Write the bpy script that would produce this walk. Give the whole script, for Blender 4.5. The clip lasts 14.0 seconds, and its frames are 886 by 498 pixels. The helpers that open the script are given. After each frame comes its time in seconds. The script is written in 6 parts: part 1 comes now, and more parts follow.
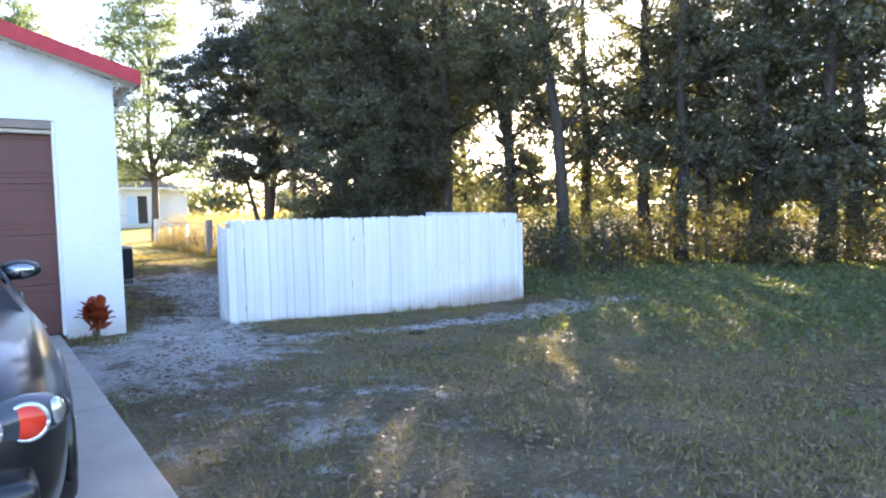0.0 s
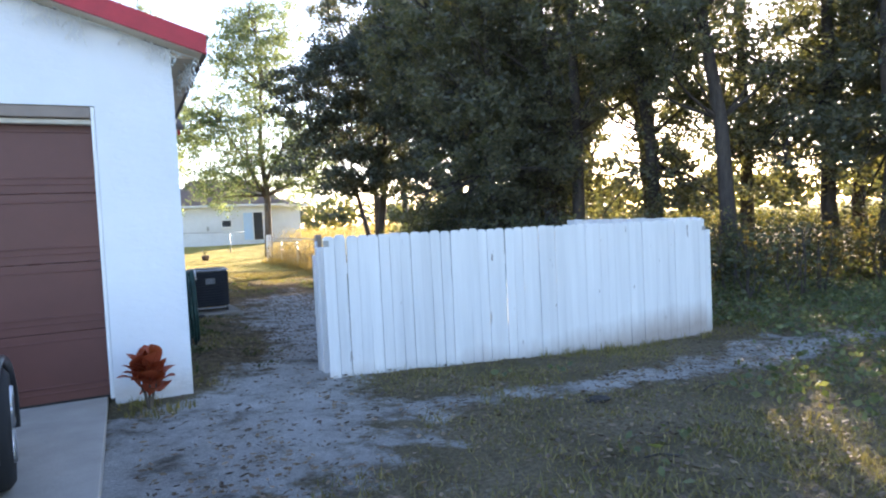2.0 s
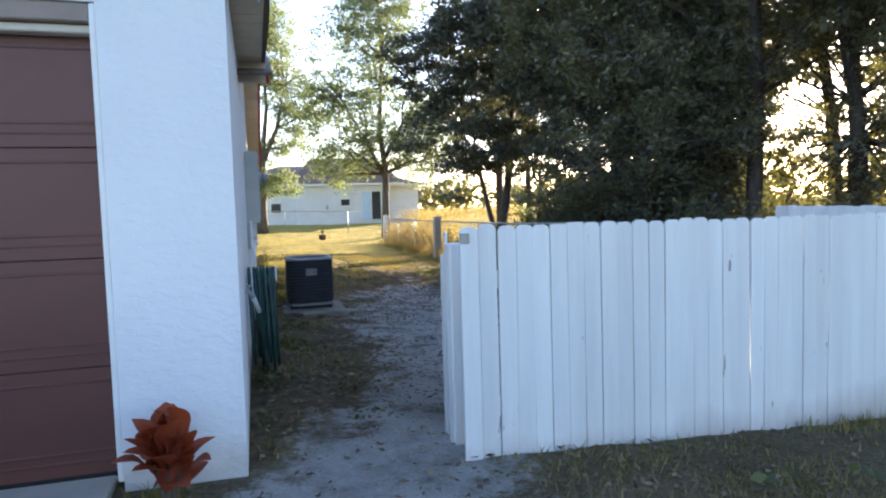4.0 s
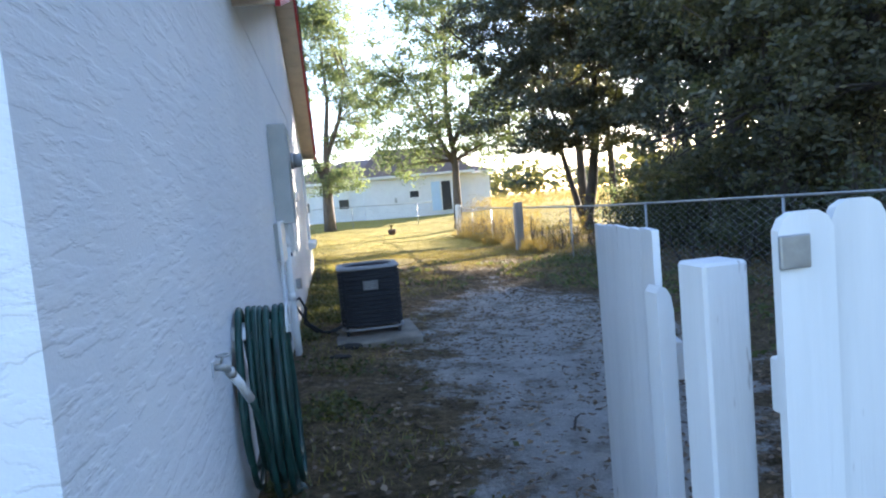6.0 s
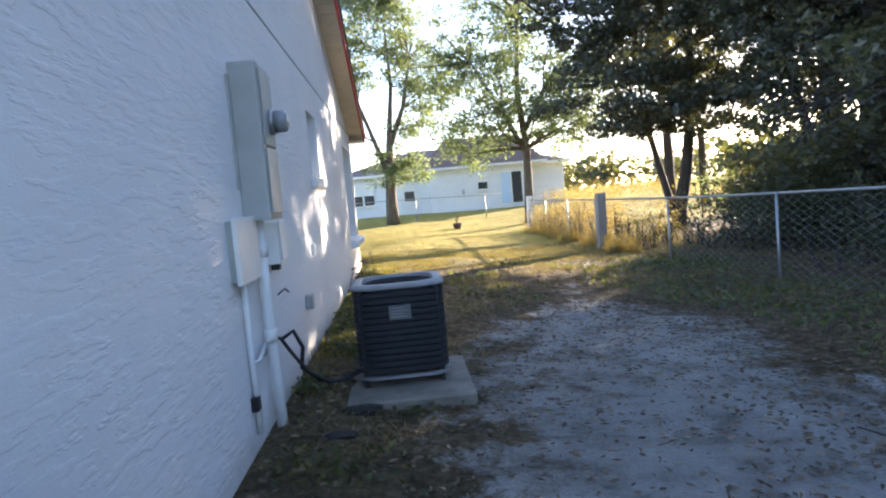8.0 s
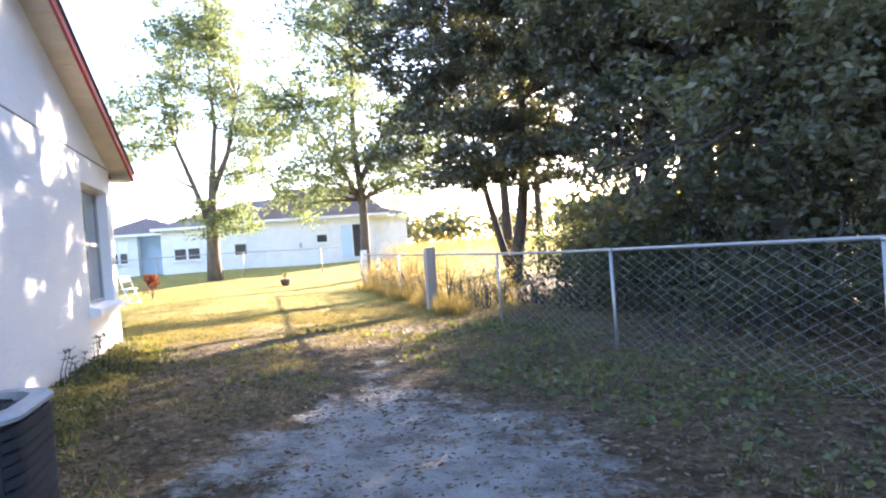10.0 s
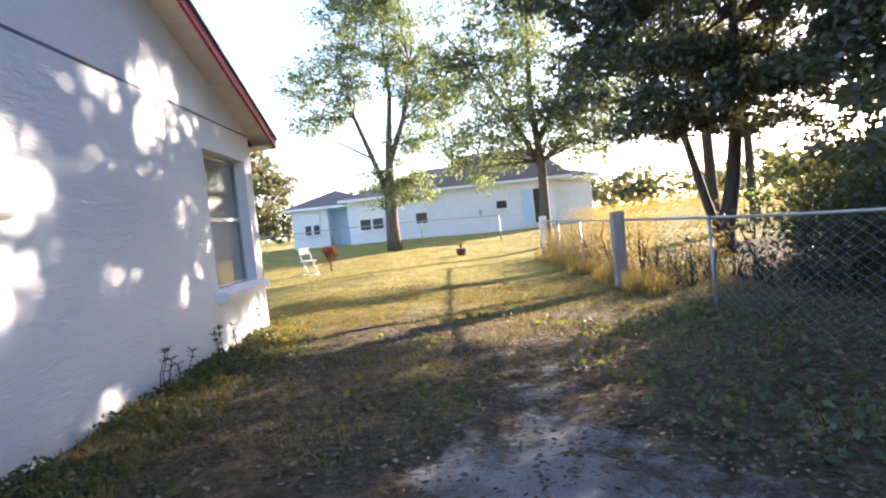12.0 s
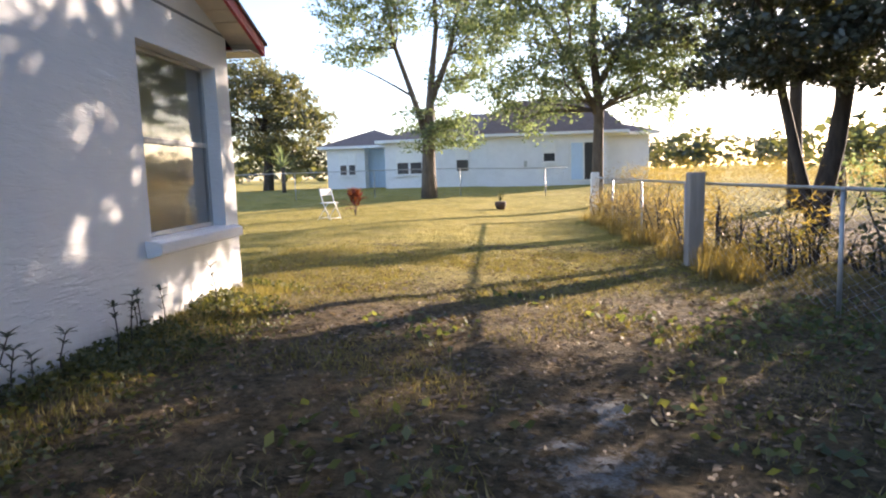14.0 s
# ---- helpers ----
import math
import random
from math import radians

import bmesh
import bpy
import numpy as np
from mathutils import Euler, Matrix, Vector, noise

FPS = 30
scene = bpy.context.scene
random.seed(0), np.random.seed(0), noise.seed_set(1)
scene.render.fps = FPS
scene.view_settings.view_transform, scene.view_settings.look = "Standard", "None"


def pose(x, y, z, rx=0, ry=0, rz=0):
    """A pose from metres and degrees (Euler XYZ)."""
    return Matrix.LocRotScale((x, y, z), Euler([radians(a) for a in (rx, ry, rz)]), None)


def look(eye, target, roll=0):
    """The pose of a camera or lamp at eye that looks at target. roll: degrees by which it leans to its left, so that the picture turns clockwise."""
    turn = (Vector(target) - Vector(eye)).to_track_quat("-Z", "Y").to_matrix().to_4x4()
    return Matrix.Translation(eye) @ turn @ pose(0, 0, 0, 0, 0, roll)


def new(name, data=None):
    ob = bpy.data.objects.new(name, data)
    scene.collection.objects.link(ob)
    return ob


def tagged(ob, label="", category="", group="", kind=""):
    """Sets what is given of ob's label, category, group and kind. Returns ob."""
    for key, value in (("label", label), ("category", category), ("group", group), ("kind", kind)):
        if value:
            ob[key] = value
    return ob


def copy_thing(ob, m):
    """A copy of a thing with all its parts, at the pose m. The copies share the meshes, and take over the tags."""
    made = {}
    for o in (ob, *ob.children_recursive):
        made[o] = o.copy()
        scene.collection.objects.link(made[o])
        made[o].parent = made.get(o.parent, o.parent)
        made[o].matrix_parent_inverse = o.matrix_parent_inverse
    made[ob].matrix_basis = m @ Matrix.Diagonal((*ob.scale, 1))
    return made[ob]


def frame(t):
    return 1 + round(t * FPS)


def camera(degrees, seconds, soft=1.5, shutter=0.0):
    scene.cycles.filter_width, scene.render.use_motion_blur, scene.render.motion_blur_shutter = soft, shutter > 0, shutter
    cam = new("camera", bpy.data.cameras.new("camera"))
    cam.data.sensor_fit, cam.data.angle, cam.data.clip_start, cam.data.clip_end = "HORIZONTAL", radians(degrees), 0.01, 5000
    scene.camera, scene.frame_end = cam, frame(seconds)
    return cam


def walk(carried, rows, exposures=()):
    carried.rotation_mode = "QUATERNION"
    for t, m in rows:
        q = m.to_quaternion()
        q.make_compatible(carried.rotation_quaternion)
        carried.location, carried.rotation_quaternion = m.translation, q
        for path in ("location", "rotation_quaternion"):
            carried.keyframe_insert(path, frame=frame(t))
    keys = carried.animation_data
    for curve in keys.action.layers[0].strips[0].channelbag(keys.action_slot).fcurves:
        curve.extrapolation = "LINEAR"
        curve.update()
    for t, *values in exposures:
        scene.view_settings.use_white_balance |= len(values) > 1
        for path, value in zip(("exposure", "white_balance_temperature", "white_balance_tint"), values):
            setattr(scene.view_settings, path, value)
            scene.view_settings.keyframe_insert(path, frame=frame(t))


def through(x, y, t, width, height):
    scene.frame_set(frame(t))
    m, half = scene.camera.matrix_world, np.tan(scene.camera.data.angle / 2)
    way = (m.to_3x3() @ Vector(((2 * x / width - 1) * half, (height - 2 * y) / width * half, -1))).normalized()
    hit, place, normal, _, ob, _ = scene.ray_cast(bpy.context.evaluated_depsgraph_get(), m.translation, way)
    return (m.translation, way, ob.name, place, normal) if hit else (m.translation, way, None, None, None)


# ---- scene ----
cam = camera(69.4, 14.0, soft=2.1)
PATH = [
    (0, (1.808, -0.375, 1.255), (2.983, 1.238, 1.123), -1.3),
    (0.5, (1.997, 0.2, 1.329), (3.134, 1.838, 1.174), -2.2),
    (1, (2.219, 0.759, 1.308), (3.305, 2.438, 1.263), -1.8),
    (1.5, (2.407, 1.255, 1.22), (3.382, 3.001, 1.168), -1.4),
    (2, (2.617, 1.75, 1.237), (3.509, 3.537, 1.149), -2.8),
    (2.5, (2.832, 2.313, 1.213), (3.647, 4.137, 1.12), -0.9),
    (3, (2.941, 2.837, 1.229), (3.692, 4.687, 1.107), -1.7),
    (3.5, (3.093, 3.373, 1.214), (3.711, 5.272, 1.102), -1.5),
    (4, (3.124, 3.899, 1.254), (3.682, 5.815, 1.123), -1.7),
    (4.2, (3.149, 4.115, 1.232), (3.676, 6.04, 1.098), -2.3),
    (6.3, (3.537, 6.417, 1.208), (3.848, 8.387, 1.059), -4.5),
    (6.5, (3.6, 6.645, 1.166), (3.88, 8.62, 1.026), -2.7),
    (7, (3.673, 7.135, 1.149), (3.898, 9.116, 0.994), -3.1),
    (7.5, (3.711, 7.585, 1.176), (3.899, 9.57, 1.017), -5.6),
    (8, (3.822, 8.055, 1.167), (3.943, 10.045, 1.011), -5.1),
    (8.5, (3.972, 8.518, 1.166), (4.345, 10.478, 1.03), -4.7),
    (8.7, (4.072, 8.672, 1.165), (4.607, 10.595, 1.051), -4.5),
    (10.8, (5.074, 10.383, 1.089), (5.66, 12.295, 1.075), -4.5),
    (11, (5.121, 10.547, 1.092), (5.595, 12.489, 1.042), -4.9),
    (11.5, (5.28, 11.012, 1.098), (5.442, 13.003, 1.011), -2.9),
    (12, (5.285, 11.453, 1.11), (5.294, 13.451, 1.028), -6.1),
    (12.5, (5.36, 11.933, 1.105), (5.299, 13.931, 1.024), -1.9),
    (13, (5.356, 12.421, 1.104), (5.206, 14.412, 0.993), -4.4),
    (13.5, (5.41, 12.882, 1.093), (5.258, 14.872, 0.964), -2.2),
    (14, (5.446, 13.368, 1.068), (5.319, 15.35, 0.836), -1.9),
]
walk(cam, [(t, look(eye, target, roll)) for t, eye, target, roll in PATH],
     exposures=((0.0, 3.1, 6100, 25), (1.5, 2.85, 6200, 24), (3.0, 2.4, 6400, 23), (4.2, 2.35, 6350, 22), (6.5, 2.65, 5850, 20), (8.7, 2.5, 6250, 25), (10.8, 3.65, 6150, 29), (11.2, 3.35, 6150, 29), (12.0, 2.5, 6150, 28), (14.0, 2.1, 6300, 27)))

# ---- world, sun, exposure ----
SUN_AZ, SUN_EL = 45.0, 12.5
world = bpy.data.worlds.new("sky")
scene.world = world
world.use_nodes = True
sky = world.node_tree.nodes.new("ShaderNodeTexSky")
sky.sky_type, sky.sun_disc = "NISHITA", False
sky.sun_elevation, sky.sun_rotation = radians(SUN_EL), radians(SUN_AZ)
sky.dust_density, sky.air_density, sky.ozone_density = 0.6, 1.0, 2.0
world.node_tree.nodes["Background"].inputs["Strength"].default_value = 0.12
world.node_tree.links.new(sky.outputs[0], world.node_tree.nodes["Background"].inputs[0])
sun_data = bpy.data.lights.new("sun", "SUN")
sun_data.energy, sun_data.angle, sun_data.color = 5.0, radians(0.55), (1.0, 0.86, 0.62)
sun = new("sun", sun_data)
SUN_DIR = Vector((math.sin(radians(SUN_AZ)) * math.cos(radians(SUN_EL)), math.cos(radians(SUN_AZ)) * math.cos(radians(SUN_EL)), math.sin(radians(SUN_EL))))
sun.matrix_world = look(SUN_DIR * 60, (0, 0, 0))


# ---- materials ----
def material(name):
    m = bpy.data.materials.new(name)
    m.use_nodes = True
    return m, m.node_tree.nodes, m.node_tree.links, m.node_tree.nodes["Principled BSDF"]


def rgba(c):
    return (c[0], c[1], c[2], 1.0)


def noise_tex(nodes, links, scale, detail=4.0, rough=0.6, coord="Object", stretch=None):
    tc = nodes.new("ShaderNodeTexCoord")
    out = tc.outputs[coord]
    if stretch:
        mp = nodes.new("ShaderNodeMapping")
        mp.inputs["Scale"].default_value = stretch
        links.new(out, mp.inputs["Vector"])
        out = mp.outputs["Vector"]
    n = nodes.new("ShaderNodeTexNoise")
    n.inputs["Scale"].default_value, n.inputs["Detail"].default_value, n.inputs["Roughness"].default_value = scale, detail, rough
    links.new(out, n.inputs["Vector"])
    return n.outputs["Fac"]


def ramp(nodes, links, fac, stops):
    r = nodes.new("ShaderNodeValToRGB")
    els = r.color_ramp.elements
    while len(els) < len(stops):
        els.new(0.5)
    for e, (p, c) in zip(els, stops):
        e.position, e.color = p, rgba(c)
    links.new(fac, r.inputs["Fac"])
    return r.outputs["Color"]


def mix(nodes, links, fac, a, b, blend="MIX"):
    n = nodes.new("ShaderNodeMix")
    n.data_type, n.blend_type = "RGBA", blend
    for sock, v in ((n.inputs[0], fac), (n.inputs[6], a), (n.inputs[7], b)):
        if isinstance(v, (int, float)):
            sock.default_value = v
        elif isinstance(v, tuple):
            sock.default_value = rgba(v)
        else:
            links.new(v, sock)
    return n.outputs[2]


def bump(nodes, links, bsdf, fac, strength, dist):
    b = nodes.new("ShaderNodeBump")
    b.inputs["Strength"].default_value, b.inputs["Distance"].default_value = strength, dist
    links.new(fac, b.inputs["Height"])
    links.new(b.outputs[0], bsdf.inputs["Normal"])
    return b


def plain(name, colour, rough=0.6, metal=0.0, vary=0.15, scale=6.0, relief=0.15, relief_scale=60.0, stretch=None, per_object=0.0):
    """A painted, plastic, metal or wooden surface with blotches and fine relief."""
    m, nodes, links, bsdf = material(name)
    f = noise_tex(nodes, links, scale, 5, 0.65, stretch=stretch)
    lo = tuple(max(0.0, c * (1 - vary)) for c in colour)
    hi = tuple(min(1.0, c * (1 + vary)) for c in colour)
    col = ramp(nodes, links, f, [(0.3, lo), (0.7, hi)])
    if per_object:
        info = nodes.new("ShaderNodeObjectInfo")
        shade = ramp(nodes, links, info.outputs["Random"], [(0.0, (1 - per_object,) * 3), (1.0, (1.0,) * 3)])
        col = mix(nodes, links, 1.0, col, shade, "MULTIPLY")
    links.new(col, bsdf.inputs["Base Color"])
    bsdf.inputs["Roughness"].default_value, bsdf.inputs["Metallic"].default_value = rough, metal
    if relief:
        bump(nodes, links, bsdf, noise_tex(nodes, links, relief_scale, 4, 0.6, stretch=stretch), relief, 0.01)
    return m


def leaf_material(name, dark, light, through=0.45, tint=(1.6, 1.5, 0.5), rough=0.65):
    m, nodes, links, bsdf = material(name)
    geo = nodes.new("ShaderNodeNewGeometry")
    col = ramp(nodes, links, geo.outputs["Random Per Island"], [(0.0, dark), (0.75, tuple((a + b) / 2 for a, b in zip(dark, light))), (1.0, light)])
    links.new(col, bsdf.inputs["Base Color"])
    bsdf.inputs["Roughness"].default_value = rough
    tr = nodes.new("ShaderNodeBsdfTranslucent")
    links.new(mix(nodes, links, 1.0, col, tint, "MULTIPLY"), tr.inputs["Color"])
    ms = nodes.new("ShaderNodeMixShader")
    ms.inputs[0].default_value = through
    links.new(bsdf.outputs[0], ms.inputs[1])
    links.new(tr.outputs[0], ms.inputs[2])
    links.new(ms.outputs[0], nodes["Material Output"].inputs["Surface"])
    return m


def stucco_material():
    m, nodes, links, bsdf = material("painted_stucco")
    big = noise_tex(nodes, links, 0.9, 5, 0.6)
    col = ramp(nodes, links, big, [(0.3, (0.74, 0.75, 0.76)), (0.7, (0.83, 0.83, 0.82))])
    # splash of soil just above the footing
    tc = nodes.new("ShaderNodeTexCoord")
    sep = nodes.new("ShaderNodeSeparateXYZ")
    links.new(tc.outputs["Object"], sep.inputs[0])
    add = nodes.new("ShaderNodeMath")
    add.operation = "MULTIPLY_ADD"
    add.inputs[1].default_value, add.inputs[2].default_value = -0.3, 0.1
    links.new(noise_tex(nodes, links, 5.0, 6, 0.7), add.inputs[0])
    ad2 = nodes.new("ShaderNodeMath")
    links.new(sep.outputs[2], ad2.inputs[0])
    links.new(add.outputs[0], ad2.inputs[1])
    dirt = ramp(nodes, links, ad2.outputs[0], [(0.0, (0.45, 0.45, 0.45)), (0.16, (0.0, 0.0, 0.0))])
    col = mix(nodes, links, dirt, col, (0.45, 0.39, 0.33))
    links.new(col, bsdf.inputs["Base Color"])
    bsdf.inputs["Roughness"].default_value = 0.75
    fine = noise_tex(nodes, links, 12.0, 4, 0.55, stretch=(1, 0.45, 2.0))
    ridges = ramp(nodes, links, fine, [(0.47, (0, 0, 0)), (0.53, (0.7, 0.7, 0.7)), (0.66, (1, 1, 1))])
    patch = ramp(nodes, links, noise_tex(nodes, links, 2.6, 4, 0.6), [(0.36, (0.25, 0.25, 0.25)), (0.62, (1, 1, 1))])
    ridges = mix(nodes, links, 1.0, ridges, patch, "MULTIPLY")
    grain = noise_tex(nodes, links, 90.0, 3, 0.6)
    h = mix(nodes, links, 0.25, ridges, grain)
    bump(nodes, links, bsdf, h, 0.36, 0.012)
    return m


def ground_material():
    m, nodes, links, bsdf = material("sandy_lawn_soil")
    at = nodes.new("ShaderNodeAttribute")
    at.attribute_name = "bare"
    lawn = ramp(nodes, links, noise_tex(nodes, links, 1.3, 6, 0.65), [(0.3, (0.15, 0.13, 0.078)), (0.5, (0.25, 0.212, 0.14)), (0.72, (0.35, 0.3, 0.215))])
    fine = ramp(nodes, links, noise_tex(nodes, links, 38.0, 5, 0.7), [(0.3, (0.45, 0.43, 0.4)), (0.7, (1.25, 1.2, 1.1))])
    lawn = mix(nodes, links, 1.0, lawn, fine, "MULTIPLY")
    al = nodes.new("ShaderNodeAttribute")
    al.attribute_name = "lush"
    turf = ramp(nodes, links, noise_tex(nodes, links, 0.8, 6, 0.65), [(0.3, (0.27, 0.25, 0.06)), (0.5, (0.44, 0.38, 0.1)), (0.7, (0.53, 0.44, 0.16))])
    clump = ramp(nodes, links, noise_tex(nodes, links, 5.5, 6, 0.7), [(0.34, (0.5, 0.52, 0.4)), (0.5, (0.95, 0.95, 0.9)), (0.68, (1.25, 1.15, 1.0))])
    turf = mix(nodes, links, 1.0, turf, clump, "MULTIPLY")
    lawn = mix(nodes, links, al.outputs["Fac"], lawn, mix(nodes, links, 1.0, turf, fine, "MULTIPLY"))
    am = nodes.new("ShaderNodeAttribute")
    am.attribute_name = "mulch"
    rot = ramp(nodes, links, noise_tex(nodes, links, 16.0, 7, 0.75), [(0.3, (0.05, 0.04, 0.025)), (0.46, (0.145, 0.112, 0.068)), (0.62, (0.26, 0.195, 0.12)), (0.78, (0.38, 0.3, 0.2))])
    heap = ramp(nodes, links, noise_tex(nodes, links, 4.2, 7, 0.72), [(0.34, (0.48, 0.48, 0.42)), (0.5, (1.0, 0.98, 0.92)), (0.66, (1.4, 1.32, 1.2))])
    rot = mix(nodes, links, 1.0, rot, heap, "MULTIPLY")
    em = nodes.new("ShaderNodeMath")
    em.operation = "MULTIPLY_ADD"
    em.inputs[1].default_value, em.inputs[2].default_value = 1.3, -0.65
    links.new(noise_tex(nodes, links, 1.7, 7, 0.7), em.inputs[0])
    sm = nodes.new("ShaderNodeMath")
    links.new(am.outputs["Fac"], sm.inputs[0])
    links.new(em.outputs[0], sm.inputs[1])
    lawn = mix(nodes, links, ramp(nodes, links, sm.outputs[0], [(0.3, (0, 0, 0)), (0.7, (1, 1, 1))]), lawn, rot)
    sand = ramp(nodes, links, noise_tex(nodes, links, 3.0, 7, 0.7), [(0.3, (0.13, 0.11, 0.088)), (0.38, (0.34, 0.315, 0.28)), (0.49, (0.56, 0.545, 0.52)), (0.66, (0.7, 0.69, 0.67))])
    grit = ramp(nodes, links, noise_tex(nodes, links, 60.0, 4, 0.7), [(0.3, (0.7, 0.69, 0.67)), (0.65, (1.1, 1.1, 1.08))])
    sand = mix(nodes, links, 1.0, sand, grit, "MULTIPLY")
    edge = nodes.new("ShaderNodeMath")
    edge.operation = "MULTIPLY_ADD"
    edge.inputs[1].default_value, edge.inputs[2].default_value = 2.7, -1.35
    links.new(noise_tex(nodes, links, 2.2, 12, 0.78), edge.inputs[0])
    tot = nodes.new("ShaderNodeMath")
    links.new(at.outputs["Fac"], tot.inputs[0])
    links.new(edge.outputs[0], tot.inputs[1])
    k = ramp(nodes, links, tot.outputs[0], [(0.36, (0, 0, 0)), (0.62, (1, 1, 1))])
    links.new(mix(nodes, links, k, lawn, sand), bsdf.inputs["Base Color"])
    bsdf.inputs["Roughness"].default_value = 0.95
    bsdf.inputs["Specular IOR Level"].default_value = 0.15
    bump(nodes, links, bsdf, noise_tex(nodes, links, 11.0, 9, 0.78), 1.0, 0.11)
    return m


def bark_material(name, dark, light):
    m, nodes, links, bsdf = material(name)
    f = noise_tex(nodes, links, 9.0, 6, 0.7, stretch=(1, 1, 0.25))
    links.new(ramp(nodes, links, f, [(0.3, dark), (0.7, light)]), bsdf.inputs["Base Color"])
    bsdf.inputs["Roughness"].default_value = 0.9
    bump(nodes, links, bsdf, f, 0.8, 0.04)
    return m


STUCCO = stucco_material()
SOIL = ground_material()
DARK_BOARD = plain("dark_brown_fascia", (0.06, 0.035, 0.032), 0.5, vary=0.2)
RED = plain("red_fascia_paint", (0.46, 0.02, 0.03), 0.45, vary=0.15)
SOFFIT = plain("cream_soffit", (0.74, 0.62, 0.47), 0.6, vary=0.08)
SHINGLE = plain("brown_shingles", (0.16, 0.115, 0.095), 0.9, vary=0.35, scale=14, relief=0.5)
BROWN = plain("brown_garage_paint", (0.125, 0.046, 0.035), 0.5, vary=0.1, scale=3, relief=0.05)
TAUPE = plain("brown_grey_trim", (0.26, 0.2, 0.16), 0.5, vary=0.12)
CREAM = plain("cream_trim", (0.62, 0.56, 0.46), 0.5, vary=0.08)
def fence_material():
    m = plain("whitewashed_wood", (0.78, 0.78, 0.76), 0.7, vary=0.09, scale=5, relief=0.35, relief_scale=26, stretch=(1, 1, 0.08), per_object=0.1)
    nodes, links = m.node_tree.nodes, m.node_tree.links
    bsdf = nodes["Principled BSDF"]
    col = bsdf.inputs["Base Color"].links[0].from_socket
    tc = nodes.new("ShaderNodeTexCoord")
    sep = nodes.new("ShaderNodeSeparateXYZ")
    links.new(tc.outputs["Object"], sep.inputs[0])
    # splashed soil: higher on the boards at the fence's far end
    rise = nodes.new("ShaderNodeMapRange")
    for k, v in zip((1, 2, 3, 4), (6.2, 8.7, 0.03, 0.2)):
        rise.inputs[k].default_value = v
    links.new(sep.outputs[0], rise.inputs[0])
    n1 = nodes.new("ShaderNodeMath")
    n1.operation = "MULTIPLY_ADD"
    n1.inputs[1].default_value = 0.34
    links.new(noise_tex(nodes, links, 3.5, 6, 0.7, stretch=(1, 1, 0.35)), n1.inputs[0])
    links.new(rise.outputs[0], n1.inputs[2])
    n2 = nodes.new("ShaderNodeMath")
    n2.operation = "SUBTRACT"
    links.new(n1.outputs[0], n2.inputs[0])
    links.new(sep.outputs[2], n2.inputs[1])
    k = ramp(nodes, links, n2.outputs[0], [(0.16, (0, 0, 0)), (0.46, (0.75, 0.75, 0.75))])
    links.new(mix(nodes, links, k, col, (0.3, 0.22, 0.17)), bsdf.inputs["Base Color"])
    # peeled flecks
    fl = ramp(nodes, links, noise_tex(nodes, links, 14.0, 3, 0.6, stretch=(1, 1, 0.22)), [(0.69, (0, 0, 0)), (0.715, (1, 1, 1))])
    was = bsdf.inputs["Base Color"].links[0].from_socket
    links.new(mix(nodes, links, fl, was, (0.3, 0.25, 0.21)), bsdf.inputs["Base Color"])
    return m


FENCE_WHITE = fence_material()
CONCRETE = plain("pale_concrete", (0.37, 0.335, 0.29), 0.9, vary=0.14, scale=2.5, relief=0.3)
PAD = plain("grey_concrete", (0.21, 0.185, 0.15), 0.9, vary=0.35, scale=5, relief=0.4)
GALV = plain("galvanised_steel", (0.38, 0.38, 0.37), 0.45, metal=0.7, vary=0.15, scale=15)
WIRE = plain("dull_wire", (0.34, 0.34, 0.335), 0.55, metal=0.35, vary=0.2, scale=15, relief=0)
OLD_WOOD = plain("weathered_wood", (0.3, 0.26, 0.22), 0.9, vary=0.3, scale=7, relief=0.6, relief_scale=25, stretch=(1, 1, 0.1))
AC_DARK = plain("dark_grey_enamel", (0.019, 0.02, 0.023), 0.8, vary=0.25, scale=8, relief=0.05)
AC_RIM = plain("pale_grey_plastic", (0.26, 0.26, 0.26), 0.5, vary=0.15)
GREY_BOX = plain("grey_enamel_box", (0.42, 0.43, 0.41), 0.45, vary=0.08, relief=0.04)
WHITE_BOX = plain("white_enamel_box", (0.8, 0.8, 0.78), 0.4, vary=0.05, relief=0.03)
WHITE_PVC = plain("white_pipe", (0.76, 0.76, 0.74), 0.5, vary=0.06, relief=0.05)
BLACK = plain("black_rubber", (0.014, 0.014, 0.015), 0.6, vary=0.3, relief=0.08)
HOSE = plain("green_hose", (0.012, 0.05, 0.04), 0.45, vary=0.5, scale=9, relief=0.1)
HOSE_STRIPE = plain("pale_hose_stripe", (0.22, 0.28, 0.24), 0.5, vary=0.3)
BRASS = plain("tarnished_brass", (0.42, 0.42, 0.4), 0.4, metal=0.6, vary=0.2)
WHITE_TRIM = plain("white_trim", (0.8, 0.8, 0.78), 0.5, vary=0.05, relief=0.06)
BARK = bark_material("grey_brown_bark", (0.05, 0.04, 0.03), (0.17, 0.135, 0.105))
BARK_DARK = bark_material("dark_bark", (0.025, 0.02, 0.016), (0.085, 0.068, 0.055))
LEAF_OAK = leaf_material("oak_leaves", (0.04, 0.05, 0.038), (0.1, 0.112, 0.082), 0.2, rough=0.42)
LEAF_CEDAR = leaf_material("cedar_leaves", (0.07, 0.08, 0.056), (0.185, 0.18, 0.125), 0.45, rough=0.45)
LEAF_YELLOW = leaf_material("yellowing_leaves", (0.11, 0.14, 0.085), (0.25, 0.27, 0.16), 0.55, (1.3, 1.4, 0.8))
